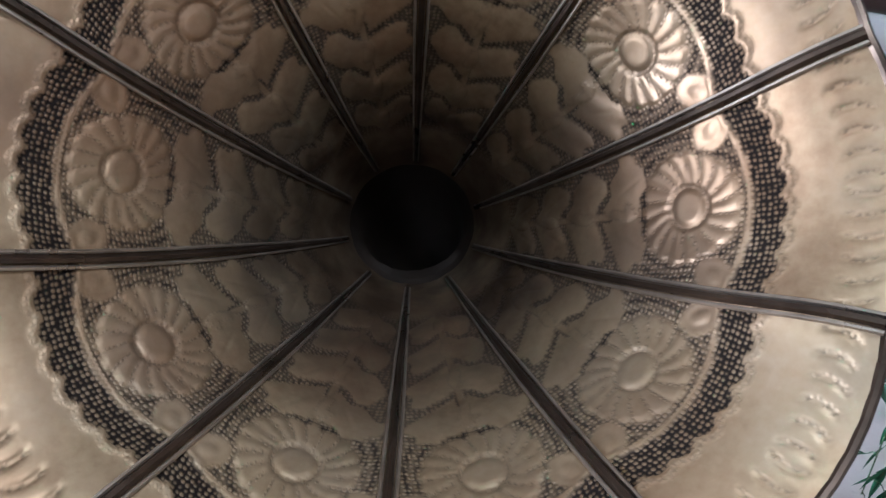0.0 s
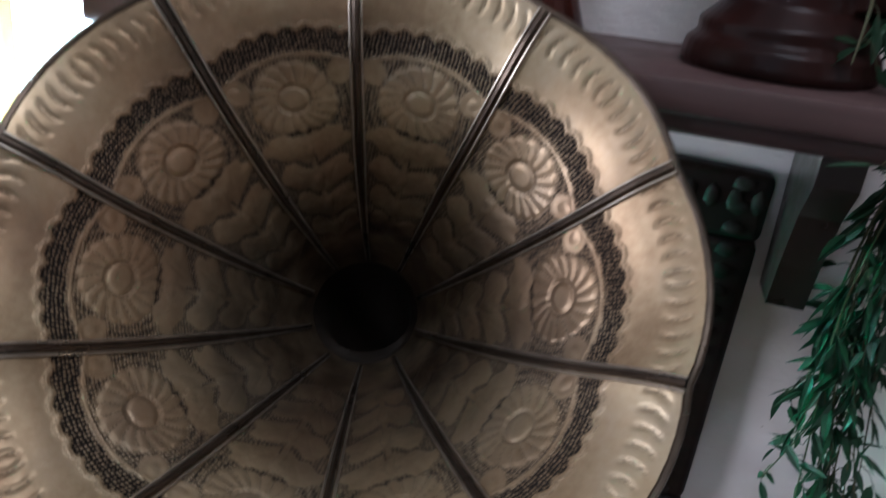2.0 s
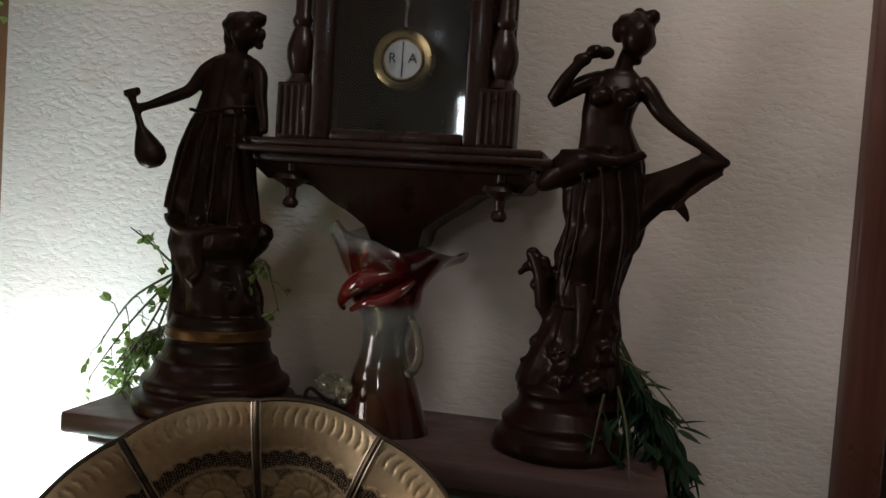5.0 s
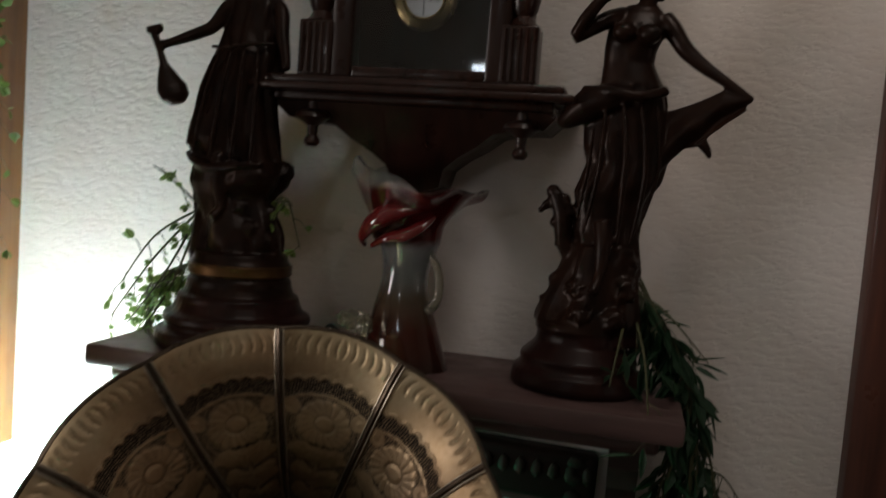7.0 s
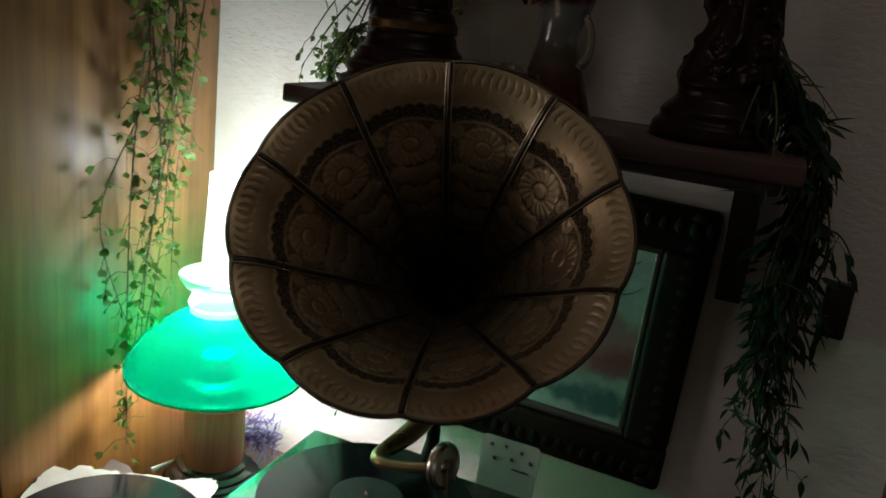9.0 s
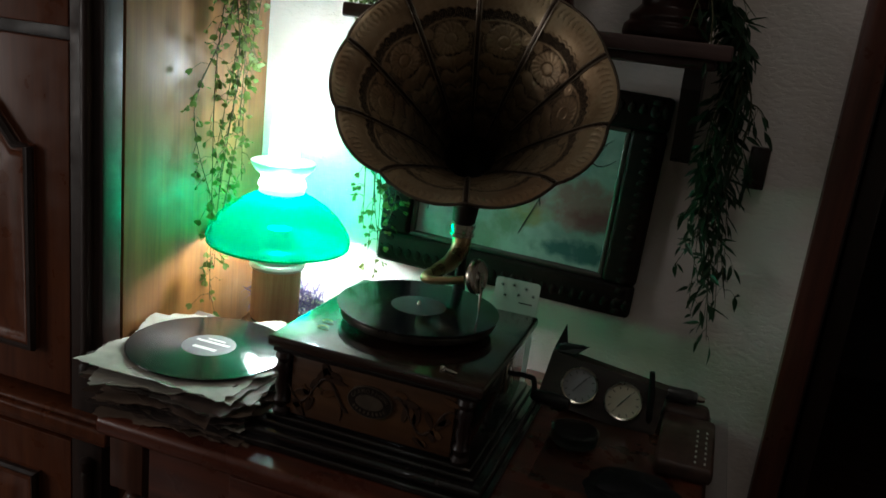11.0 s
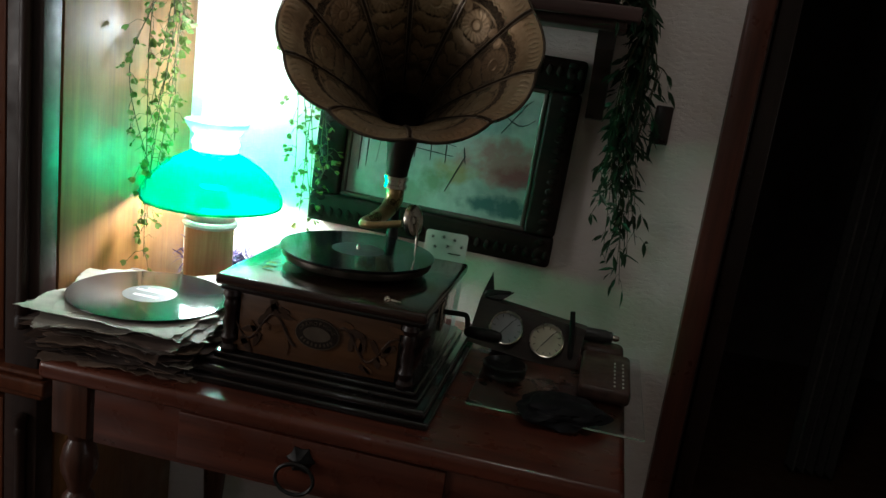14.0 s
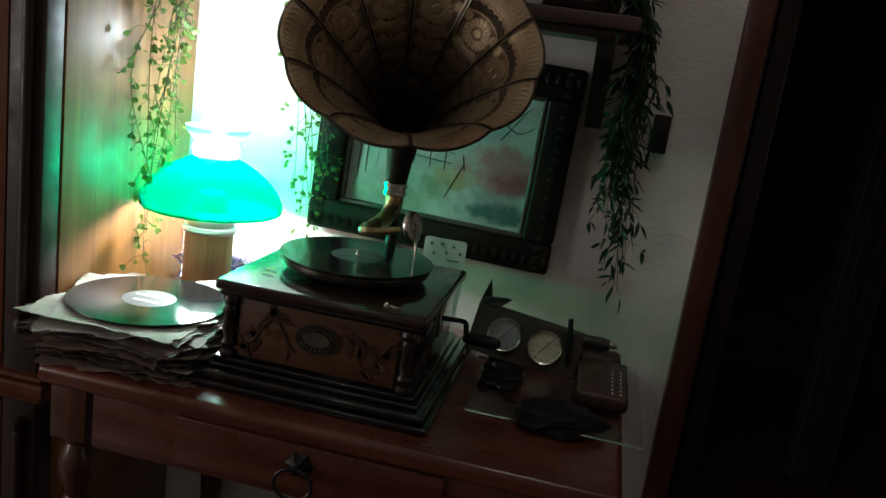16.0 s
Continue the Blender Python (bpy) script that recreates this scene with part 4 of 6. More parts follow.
tube(bm, smooth_line([(-0.1172, -0.131, 1.709), (-0.1251, -0.139, 1.674), (-0.1329, -0.141, 1.636), (-0.1407, -0.139, 1.596)], 5), (0.0014, 0.0027, 0.0027, 0.0019), 8)
tube(bm, smooth_line([(-0.1037, -0.133, 1.711), (-0.1075, -0.143, 1.669), (-0.1118, -0.145, 1.631), (-0.1193, -0.143, 1.589)], 5), (0.0016, 0.0031, 0.0031, 0.0022), 8)
tube(bm, smooth_line([(-0.0901, -0.133, 1.712), (-0.0885, -0.143, 1.67), (-0.0895, -0.145, 1.626), (-0.0949, -0.143, 1.587)], 5), (0.0014, 0.0027, 0.0027, 0.0019), 8)
tube(bm, smooth_line([(-0.0765, -0.129, 1.71), (-0.0721, -0.137, 1.667), (-0.0705, -0.14, 1.627), (-0.0732, -0.139, 1.589)], 5), (0.0016, 0.0031, 0.0031, 0.0022), 8)
tube(bm, smooth_line([(-0.1292, -0.125, 1.702), (-0.1386, -0.131, 1.667), (-0.1455, -0.131, 1.635), (-0.1546, -0.129, 1.603)], 5), (0.0014, 0.0027, 0.0027, 0.0019), 8)
tube(bm, smooth_line([(-0.1326, -0.125, 1.711), (-0.1103, -0.135, 1.708), (-0.0834, -0.135, 1.713), (-0.0601, -0.123, 1.716)], 5), (0.0024, 0.0027, 0.0027, 0.0024), 8)
tube(bm, smooth_line([(-0.1569, -0.12, 1.595), (-0.14, -0.137, 1.586), (-0.1152, -0.145, 1.58), (-0.0878, -0.145, 1.584), (-0.0609, -0.135, 1.587)], 5), (0.0035, 0.004, 0.004, 0.004, 0.0035), 8)
# trailing scarf
loft(bm, [(-0.1495, -0.105, 1.595, 0.0088, 0.007), (-0.1531, -0.105, 1.612, 0.0113, 0.009), (-0.152, -0.105, 1.631, 0.0123, 0.0098), (-0.1481, -0.105, 1.642, 0.0091, 0.0064)], 20, 0.15, 5)
# neck, head and hair
tube(bm, [(-0.0913, -0.105, 1.767), (-0.0869, -0.105, 1.781), (-0.0836, -0.105, 1.792)], 0.0086, 12)
ball(bm, (-0.08, -0.109, 1.797), 0.0156, 1, 1, 1.2, 0.06)
ball(bm, (-0.0886, -0.101, 1.805), 0.0196, 1.05, 0.95, 0.85, 0.22)
ball(bm, (-0.0998, -0.099, 1.791), 0.0098, 1, 1, 1.2, 0.25)
ball(bm, (-0.1017, -0.101, 1.78), 0.0058, 1, 1, 1, 0.2)
ball(bm, (-0.0717, -0.105, 1.812), 0.0115, 1.1, 0.9, 0.8, 0.25)
ball(bm, (-0.0618, -0.109, 1.795), 0.0058, 1, 0.9, 1.3, 0.1)
ball(bm, (-0.0643, -0.107, 1.784), 0.0052, 1, 0.9, 0.9, 0.1)
# arms and lute
tube(bm, smooth_line([(-0.0737, -0.105, 1.765), (-0.0607, -0.109, 1.752), (-0.0556, -0.115, 1.727), (-0.0494, -0.119, 1.706), (-0.0455, -0.123, 1.689)], 4), (0.0081, 0.0086, 0.0075, 0.0058, 0.0046), 12)
tube(bm, smooth_line([(-0.1103, -0.105, 1.766), (-0.1238, -0.111, 1.754), (-0.133, -0.117, 1.737), (-0.1406, -0.123, 1.727)], 4), (0.0081, 0.0086, 0.0075, 0.0063), 12)
tube(bm, smooth_line([(-0.138, -0.121, 1.73), (-0.1563, -0.127, 1.721), (-0.1768, -0.133, 1.712), (-0.1859, -0.135, 1.709)], 4), (0.0069, 0.0063, 0.0046, 0.0052), 12)
ball(bm, (-0.1887, -0.135, 1.708), 0.0058, 1.2, 0.8, 1)
tube(bm, [(-0.1966, -0.135, 1.72), (-0.1899, -0.135, 1.705), (-0.1813, -0.135, 1.682)], (0.0046, 0.0035, 0.0052), 8)
tube(bm, [(-0.2055, -0.135, 1.723), (-0.1878, -0.135, 1.727)], (0.0046, 0.0052), 6)
tube(bm, smooth_line([(-0.1838, -0.135, 1.688), (-0.178, -0.135, 1.675), (-0.1721, -0.135, 1.663), (-0.1672, -0.135, 1.653), (-0.1639, -0.135, 1.646)], 5), (0.0046, 0.0115, 0.0167, 0.0156, 0.0069), 16, 0.6)
statuette(bm, "dark bronze statuette holding a small lute on a round base")
bm = lathe(B(), [(0.0552, 1.465), (0.0572, 1.467), (0.0566, 1.4715), (0.0572, 1.476), (0.0552, 1.478)], T1, 40, False)
tagged(part("gilt_band", bm, plain("worn_gilt", (0.11, 0.055, 0.02), 0.35, 0.8), None, "worn gilt band round the dark statuette base"), category="band")

bm = B()
RY = -0.095
lathe(bm, [(0.066, 1.3855), (0.068, 1.392), (0.066, 1.403), (0.059, 1.409), (0.06, 1.417), (0.053, 1.424), (0.045, 1.432), (0.044, 1.441), (0.047, 1.446), (0.044, 1.452)], Matrix.Translation((0.285, RY, 0)), 40)
loft(bm, [(0.2948, -0.095, 1.433, 0.0499, 0.0399), (0.2915, -0.095, 1.452, 0.0516, 0.0413), (0.2935, -0.095, 1.469, 0.0482, 0.0361), (0.2966, -0.095, 1.49, 0.0433, 0.0324), (0.2998, -0.095, 1.51, 0.0384, 0.0288), (0.3012, -0.095, 1.531, 0.0341, 0.0239)], 30, 0.12, 5, 1)
rocks(bm, [(0.2501, -0.095, 1.449, 0.0127), (0.2546, -0.105, 1.47, 0.0127), (0.2627, -0.105, 1.491, 0.0115), (0.2688, -0.103, 1.513, 0.0092), (0.2868, -0.135, 1.463, 0.0161), (0.3152, -0.135, 1.46, 0.015), (0.2818, -0.125, 1.488, 0.0127), (0.3237, -0.125, 1.49, 0.0138), (0.327, -0.115, 1.516, 0.0115)], 8)
# bare leg and foot
tube(bm, smooth_line([(0.2985, -0.121, 1.556), (0.301, -0.129, 1.534), (0.3001, -0.135, 1.505), (0.2949, -0.145, 1.487)], 4), (0.0104, 0.0086, 0.0052, 0.0058), 10)
# tree stump
tube(bm, smooth_line([(0.2678, -0.095, 1.519), (0.2589, -0.099, 1.535), (0.257, -0.101, 1.558), (0.2482, -0.101, 1.581)], 4), (0.0092, 0.0081, 0.0092, 0.0075), 10)
ball(bm, (0.2457, -0.101, 1.583), 0.0069, 1.1, 0.8, 1, 0.5)
ball(bm, (0.2568, -0.101, 1.574), 0.0075, 1.1, 0.8, 1, 0.5)
ball(bm, (0.2405, -0.101, 1.569), 0.0052, 1.1, 0.8, 1, 0.5)
ball(bm, (0.2347, -0.101, 1.563), 0.0035, 1.1, 0.8, 1, 0.5)
ball(bm, (0.2506, -0.101, 1.552), 0.0058, 1.1, 0.8, 1, 0.5)
ball(bm, (0.258, -0.101, 1.532), 0.0063, 1.1, 0.8, 1, 0.5)
ball(bm, (0.261, -0.101, 1.564), 0.0081, 1.1, 0.8, 1, 0.5)
# skirt
loft(bm, [(0.3077, -0.095, 1.511, 0.0305, 0.0152), (0.3034, -0.095, 1.528, 0.0333, 0.0183), (0.3008, -0.095, 1.545, 0.0333, 0.02), (0.3018, -0.095, 1.56, 0.0321, 0.0199), (0.3022, -0.095, 1.574, 0.0338, 0.0219), (0.3034, -0.095, 1.585, 0.037, 0.0244), (0.3095, -0.095, 1.597, 0.0385, 0.0254), (0.3141, -0.095, 1.615, 0.0378, 0.025), (0.312, -0.095, 1.629, 0.0403, 0.0266), (0.3119, -0.095, 1.646, 0.0394, 0.0268), (0.313, -0.095, 1.663, 0.0374, 0.0255), (0.3151, -0.095, 1.677, 0.0341, 0.0225), (0.3148, -0.095, 1.691, 0.0305, 0.0189), (0.3121, -0.095, 1.7, 0.027, 0.0162)], 64, 0.075, 9, 2, 9)
tube(bm, smooth_line([(0.2915, -0.125, 1.67), (0.2916, -0.131, 1.636), (0.2895, -0.131, 1.596), (0.2799, -0.123, 1.543)], 5), (0.0016, 0.0031, 0.0031, 0.0019), 8)
tube(bm, smooth_line([(0.308, -0.129, 1.671), (0.3142, -0.137, 1.632), (0.3149, -0.137, 1.592), (0.3132, -0.129, 1.535)], 5), (0.0018, 0.0035, 0.0035, 0.0021), 8)
tube(bm, smooth_line([(0.3244, -0.127, 1.672), (0.3321, -0.133, 1.633), (0.334, -0.133, 1.594), (0.3264, -0.125, 1.536)], 5), (0.0016, 0.0031, 0.0031, 0.0019), 8)
tube(bm, smooth_line([(0.3395, -0.119, 1.673), (0.3451, -0.123, 1.634), (0.3448, -0.123, 1.6), (0.3325, -0.115, 1.548)], 5), (0.0014, 0.0027, 0.0027, 0.0016), 8)
tube(bm, smooth_line([(0.2818, -0.119, 1.652), (0.2803, -0.121, 1.618), (0.2771, -0.121, 1.589), (0.2722, -0.115, 1.554)], 5), (0.0014, 0.0027, 0.0027, 0.0016), 8)
# gathered cloth at the hips
tube(bm, smooth_line([(0.3155, -0.119, 1.68), (0.2936, -0.117, 1.677), (0.272, -0.109, 1.669), (0.2544, -0.103, 1.656), (0.2457, -0.099, 1.651)], 5), (0.0104, 0.015, 0.0167, 0.0104, 0.0046), 14)
tube(bm, smooth_line([(0.2678, -0.111, 1.685), (0.2959, -0.129, 1.682), (0.3238, -0.129, 1.679), (0.3474, -0.113, 1.687)], 5), (0.0046, 0.0058, 0.0058, 0.0052), 10)
# torso
loft(bm, [(0.3143, -0.095, 1.692, 0.0308, 0.0191), (0.3119, -0.095, 1.702, 0.0281, 0.0174), (0.3089, -0.095, 1.715, 0.0246, 0.0152), (0.3092, -0.095, 1.727, 0.0254, 0.0157), (0.3118, -0.095, 1.738, 0.0272, 0.0169), (0.3154, -0.095, 1.752, 0.0288, 0.0161), (0.3161, -0.095, 1.763, 0.0238, 0.0114), (0.3177, -0.095, 1.772, 0.0141, 0.0056)], 30, 0.02, 4)
ball(bm, (0.3018, -0.113, 1.742), 0.0104, 1.1, 0.9, 0.9)
ball(bm, (0.3265, -0.113, 1.74), 0.0104, 1.1, 0.9, 0.9)
# neck, head and hair
tube(bm, [(0.3193, -0.095, 1.766), (0.3226, -0.095, 1.779), (0.3268, -0.095, 1.791)], 0.0086, 12)
ball(bm, (0.3334, -0.101, 1.802), 0.0161, 1, 1, 1.25, 0.06)
ball(bm, (0.3283, -0.093, 1.812), 0.019, 1.08, 0.95, 0.85, 0.22)
ball(bm, (0.3142, -0.093, 1.806), 0.0063, 1, 1, 1.3, 0.3)
ball(bm, (0.3454, -0.095, 1.823), 0.0081, 1, 1, 1, 0.25)
ball(bm, (0.3323, -0.095, 1.827), 0.0058, 1, 1, 1, 0.2)
ball(bm, (0.3444, -0.099, 1.799), 0.0069, 1, 0.9, 1.3, 0.1)
ball(bm, (0.3343, -0.095, 1.78), 0.0046, 1, 1, 1, 0.2)
# arms
tube(bm, smooth_line([(0.3001, -0.095, 1.761), (0.2842, -0.107, 1.754), (0.2674, -0.115, 1.742), (0.2546, -0.119, 1.733)], 4), (0.0098, 0.0092, 0.0075, 0.0063), 12)
tube(bm, smooth_line([(0.2556, -0.119, 1.735), (0.2664, -0.125, 1.753), (0.2784, -0.125, 1.769), (0.2877, -0.123, 1.778)], 4), (0.0069, 0.0069, 0.0058, 0.0058), 12)
ball(bm, (0.2824, -0.123, 1.775), 0.0075, 1.2, 0.9, 0.9, 0.2)
ball(bm, (0.2937, -0.119, 1.784), 0.0075, 1.2, 0.9, 0.9, 0.2)
ball(bm, (0.3036, -0.113, 1.784), 0.0075, 1.2, 0.9, 0.9, 0.2)
tube(bm, smooth_line([(0.3382, -0.095, 1.76), (0.3479, -0.099, 1.748), (0.3612, -0.103, 1.729), (0.3808, -0.107, 1.712), (0.4019, -0.111, 1.698), (0.4202, -0.113, 1.685)], 4), (0.0092, 0.0098, 0.0086, 0.0069, 0.0052, 0.0046), 12)
ball(bm, (0.4213, -0.113, 1.683), 0.0058, 1.2, 0.8, 0.9)
# cloth held out at the side
CLOTH = [(0.3412, 1.666, 0.3464, 1.607), (0.3569, 1.671, 0.3586, 1.622), (0.3723, 1.677, 0.3698, 1.634), (0.3875, 1.684, 0.3824, 1.636), (0.4, 1.691, 0.3919, 1.647), (0.4123, 1.686, 0.4054, 1.659), (0.423, 1.683, 0.4219, 1.671)]
loops = []
for i, (xa, za, xb, zb) in enumerate(CLOTH):
    loop = []
    for k in range(14):
        t = k / 13
        y = RY - 0.006 - 0.002 * i + 0.005 * math.sin(6.5 * t + 0.7 * i) * (0.4 + t)
        loop.append(Vector((xa + (xb - xa) * t, y - 0.0025, za + (zb - za) * t)))
    loops.append(loop + [v + Vector((0, 0.005, 0)) for v in loop[::-1]])
rings(bm, loops)
tube(bm, smooth_line([(0.3835, -0.109, 1.641), (0.39, -0.109, 1.633), (0.3939, -0.109, 1.625)], 4), (0.0063, 0.0046, 0.0017), 8)
statuette(bm, "dark bronze draped statuette with outstretched arm on a round base")

# ---- wall clock ----
M_CLOCK = wood("clock_walnut", (0.012, 0.005, 0.0035), (0.045, 0.016, 0.01), "z", 0.3, 0.15)
M_CLOCK.node_tree.nodes["Principled BSDF"].inputs["Specular IOR Level"].default_value = 0.25
clk = thing("wall_clock", (0.088, 0, 1.67), "dark wooden pendulum wall clock with glazed door and turned columns", "clock")
bm = box(B(), -0.083, 0.262, -0.135, -0.002, 1.669, 1.677, 0.003)
box(bm, -0.07, 0.25, -0.125, -0.002, 1.677, 1.686, 0.003)
box(bm, -0.06, 0.24, -0.12, -0.002, 1.66, 1.669, 0.003)
part("lower_moulding", bm, M_CLOCK, clk)
out = [(-0.052, 0.0), (-0.04, -0.012), (-0.01, -0.014), (0.012, -0.018), (0.03, -0.032), (0.052, -0.045), (0.068, -0.058), (0.074, -0.078), (0.1, -0.086)]
out = out + [(0.2 - x, z) for x, z in out[::-1][1:]]
part("lower_bracket", rings(B(), [[Vector((x - 0.01, -0.004, 1.6605)), Vector((x - 0.01, -0.104, 1.6605)), Vector((x - 0.01, -0.104 - z * 0.5, 1.655 + z)), Vector((x - 0.01, -0.004, 1.655 + z))] for x, z in out]), M_CLOCK, clk, "shaped dark bracket under the clock", smooth=False)
for x in (-0.021, 0.208):
    bm = lathe(B(), [(0.006, 0.05), (0.006, 0.04), (0.018, 0.036), (0.02, 0.031), (0.012, 0.026), (0.006, 0.022), (0.005, 0.012), (0.008, 0.008), (0.0085, 0.004), (0.005, 0.0)], Matrix.Translation((x, -0.1, 1.612)), 16)
    part("pendant_finial", bm, M_CLOCK, clk, "turned dark pendant")
part("backboard", box(B(), -0.02, 0.2, -0.014, -0.003, 1.686, 2.06, 0.002), M_CLOCK, clk)
for x0, x1 in ((-0.018, -0.004), (0.184, 0.198)):
    part("case_side", box(B(), x0, x1, -0.1, -0.014, 1.686, 2.06, 0.002), M_CLOCK, clk)
for x0, x1 in ((0.002, 0.026), (0.17, 0.194)):
    part("door_stile", box(B(), x0 - 0.004, x1 - 0.004, -0.112, -0.1, 1.686, 2.06, 0.004), M_CLOCK, clk, "dark door stile")
part("door_rail", box(B(), 0.022, 0.166, -0.111, -0.101, 1.686, 1.699, 0.003), M_CLOCK, clk)
part("door_rail", box(B(), 0.022, 0.166, -0.111, -0.101, 2.03, 2.06, 0.003), M_CLOCK, clk)
part("top_moulding", box(B(), -0.06, 0.24, -0.13, -0.002, 2.06, 2.1, 0.008, 3), M_CLOCK, clk)
for cx in (-0.019, 0.2):
    col = part("column_block", box(B(), cx - 0.019, cx + 0.019, -0.113, -0.078, 1.686, 1.746, 0.002), M_CLOCK, clk)
    for k in range(5):
        x = cx - 0.0152 + k * 0.0076
        part("flute", tube(B(), [(x, -0.1135, 1.69), (x, -0.1135, 1.742)], 0.0025, 6), M_CLOCK, col)
    bm = lathe(B(), [(0.018, 1.746), (0.014, 1.75), (0.011, 1.756), (0.014, 1.763), (0.0165, 1.774), (0.0165, 1.785), (0.013, 1.797), (0.0095, 1.806), (0.012, 1.811), (0.012, 1.815), (0.0095, 1.82), (0.0105, 1.9), (0.0095, 2.03), (0.014, 2.04), (0.016, 2.06)], Matrix.Translation((cx, -0.096, 0)), 20)
    part("baluster", bm, M_CLOCK, clk, "turned dark baluster")


def clear_glass():
    n = Nodes("clear_glass_pane")
    out = n.nt.nodes["Material Output"]
    tr_ = n.add("BsdfTransparent", Color=(0.86, 0.88, 0.9, 1))
    gl = n.add("BsdfGlossy", Color=(0.9, 0.92, 0.95, 1), Roughness=0.03)
    fr = n.add("Fresnel", IOR=1.55)
    m = n.add("MixShader", Fac=fr.outputs[0])
    n.link(tr_.outputs[0], m.inputs[1])
    n.link(gl.outputs[0], m.inputs[2])
    n.link(m.outputs[0], out.inputs[0])
    return n.mat


M_PANE = clear_glass()
pane = part("glass_pane", box(B(), 0.021, 0.168, -0.107, -0.105, 1.698, 2.032), M_PANE, clk, "clear glass pane", smooth=False)
pane.visible_shadow = False
PEN = Matrix.Translation((0.085, -0.062, 1.781)) @ Euler((radians(90), 0, 0)).to_matrix().to_4x4()
pen = part("pendulum_bob", lathe(B(), [(0.0, -0.004), (0.034, -0.004), (0.036, -0.002), (0.036, 0.002), (0.033, 0.005), (0.029, 0.003), (0.025, 0.002), (0.0225, 0.004), (0.021, 0.002), (0.0, 0.002)], PEN, 44), plain("pendulum_brass", (0.75, 0.56, 0.28), 0.22, 1.0, 0.15), clk, "round brass pendulum bob")
part("pendulum_disc", lathe(B(), [(0.0205, 0.002), (0.0205, 0.0032), (0.0, 0.0036)], PEN, 36), plain("enamel_white", (0.72, 0.72, 0.72), 0.3, 0, 0.05), pen, "white enamel disc with letters")
part("pendulum_rod", tube(B(), [(0.085, -0.06, 1.815), (0.085, -0.06, 2.02)], 0.0025, 8), M_STEEL, clk)


def letters(body, size, m, mat, name, parent, extrude=0.0003):
    cu = bpy.data.curves.new(name, "FONT")
    cu.body, cu.size, cu.align_x, cu.align_y, cu.extrude = body, size, "CENTER", "CENTER", extrude
    tmp = bpy.data.objects.new(name, cu)
    mesh = bpy.data.meshes.new_from_object(tmp)
    bpy.data.objects.remove(tmp)
    mesh.materials.clear()
    mesh.materials.append(mat)
    ob = under(new(name, mesh), parent)
    ob.matrix_basis = m
    return ob


for body, x in (("R", -0.0115), ("A", 0.0115)):
    letters(body, 0.015, PEN @ Matrix.Translation((x, 0.001, 0.0042)), M_INK, "letter", pen)
part("pointer", tube(B(), [PEN @ Vector((0, -0.019, 0.0042)), PEN @ Vector((0, 0.019, 0.0042))], 0.0006, 5), M_INK, pen)

# ---- glass vase ----
VX, VY = 0.112, -0.105


def vase_glass():
    n = Nodes("red_and_clear_glass")
    z = n.add("SeparateXYZ", Vector=n.co).outputs[2]
    w = n.math("ADD", z, n.math("MULTIPLY", n.noise(22, 3), 0.03))
    f = n.math("DIVIDE", n.math("SUBTRACT", w, 1.4), 0.22)
    c = n.ramp(f, [(0.0, (0.035, 0.014, 0.01)), (0.2, (0.1, 0.022, 0.014)), (0.33, (0.2, 0.15, 0.1)), (0.4, (0.4, 0.42, 0.42)), (0.58, (0.42, 0.43, 0.45)), (0.63, (0.16, 0.012, 0.014)), (0.84, (0.16, 0.012, 0.014)), (0.9, (0.6, 0.62, 0.62))])
    t = n.ramp(f, [(0.0, (0.3, 0.3, 0.3)), (0.3, (0.7, 0.7, 0.7)), (0.42, (0.85, 0.85, 0.85)), (0.62, (0.6, 0.6, 0.6)), (0.84, (0.7, 0.7, 0.7)), (0.92, (0.9, 0.9, 0.9))])
    n.set(Base_Color=c, Roughness=0.07, Transmission_Weight=t, IOR=1.45, Coat_Weight=0.3)
    return n.mat


vase = thing("glass_vase", (VX, VY, 1.3855), "twisted art glass vase, clear, red and brown", "vase")
PROFILE = [(0.104, 1.376, 0.0447), (0.1036, 1.384, 0.0469), (0.1028, 1.399, 0.0428), (0.1003, 1.417, 0.0391), (0.0984, 1.434, 0.036), (0.0972, 1.45, 0.031), (0.0968, 1.465, 0.0267), (0.0972, 1.48, 0.0251), (0.0985, 1.495, 0.0263), (0.0992, 1.509, 0.0306), (0.0961, 1.519, 0.0365), (0.0938, 1.528, 0.0399), (0.095, 1.536, 0.0398), (0.0969, 1.546, 0.0444), (0.0973, 1.558, 0.0527), (0.0978, 1.569, 0.0597), (0.0994, 1.577, 0.067), (0.0998, 1.583, 0.0743)]
PROFILE[0] = (PROFILE[0][0], 1.3855, PROFILE[0][2])
loops = []
for cx, z, r in PROFILE + [(cx, z + 0.001, r - 0.004) for cx, z, r in PROFILE[:4:-1]]:
    k = max(0, (z - 1.535) / 0.05)
    loops.append([Vector((cx + r * (1 + 0.1 * k * math.sin(3 * a + 0.4)) * math.cos(a), VY + 0.8 * r * math.sin(a), z + 0.008 * k * math.sin(3 * a + 2.0) - 0.014 * k * k * math.cos(a) + 0.004 * k * math.sin(7 * a))) for a in [i / 48 * math.tau for i in range(48)]])
part("vessel", rings(B(), loops), vase_glass(), vase)
M_CLEARG = Nodes("clear_lump_glass").set(Base_Color=(0.6, 0.58, 0.48), Roughness=0.06, Transmission_Weight=0.92, IOR=1.45)
part("glass_loop", tube(B(), smooth_line([(0.1237, -0.115, 1.511), (0.1335, -0.117, 1.496), (0.1379, -0.117, 1.479), (0.1369, -0.117, 1.461), (0.1275, -0.115, 1.448)], 5), (0.003, 0.0045, 0.0045, 0.005, 0.006), 10), M_CLEARG, vase, "applied clear glass loop")
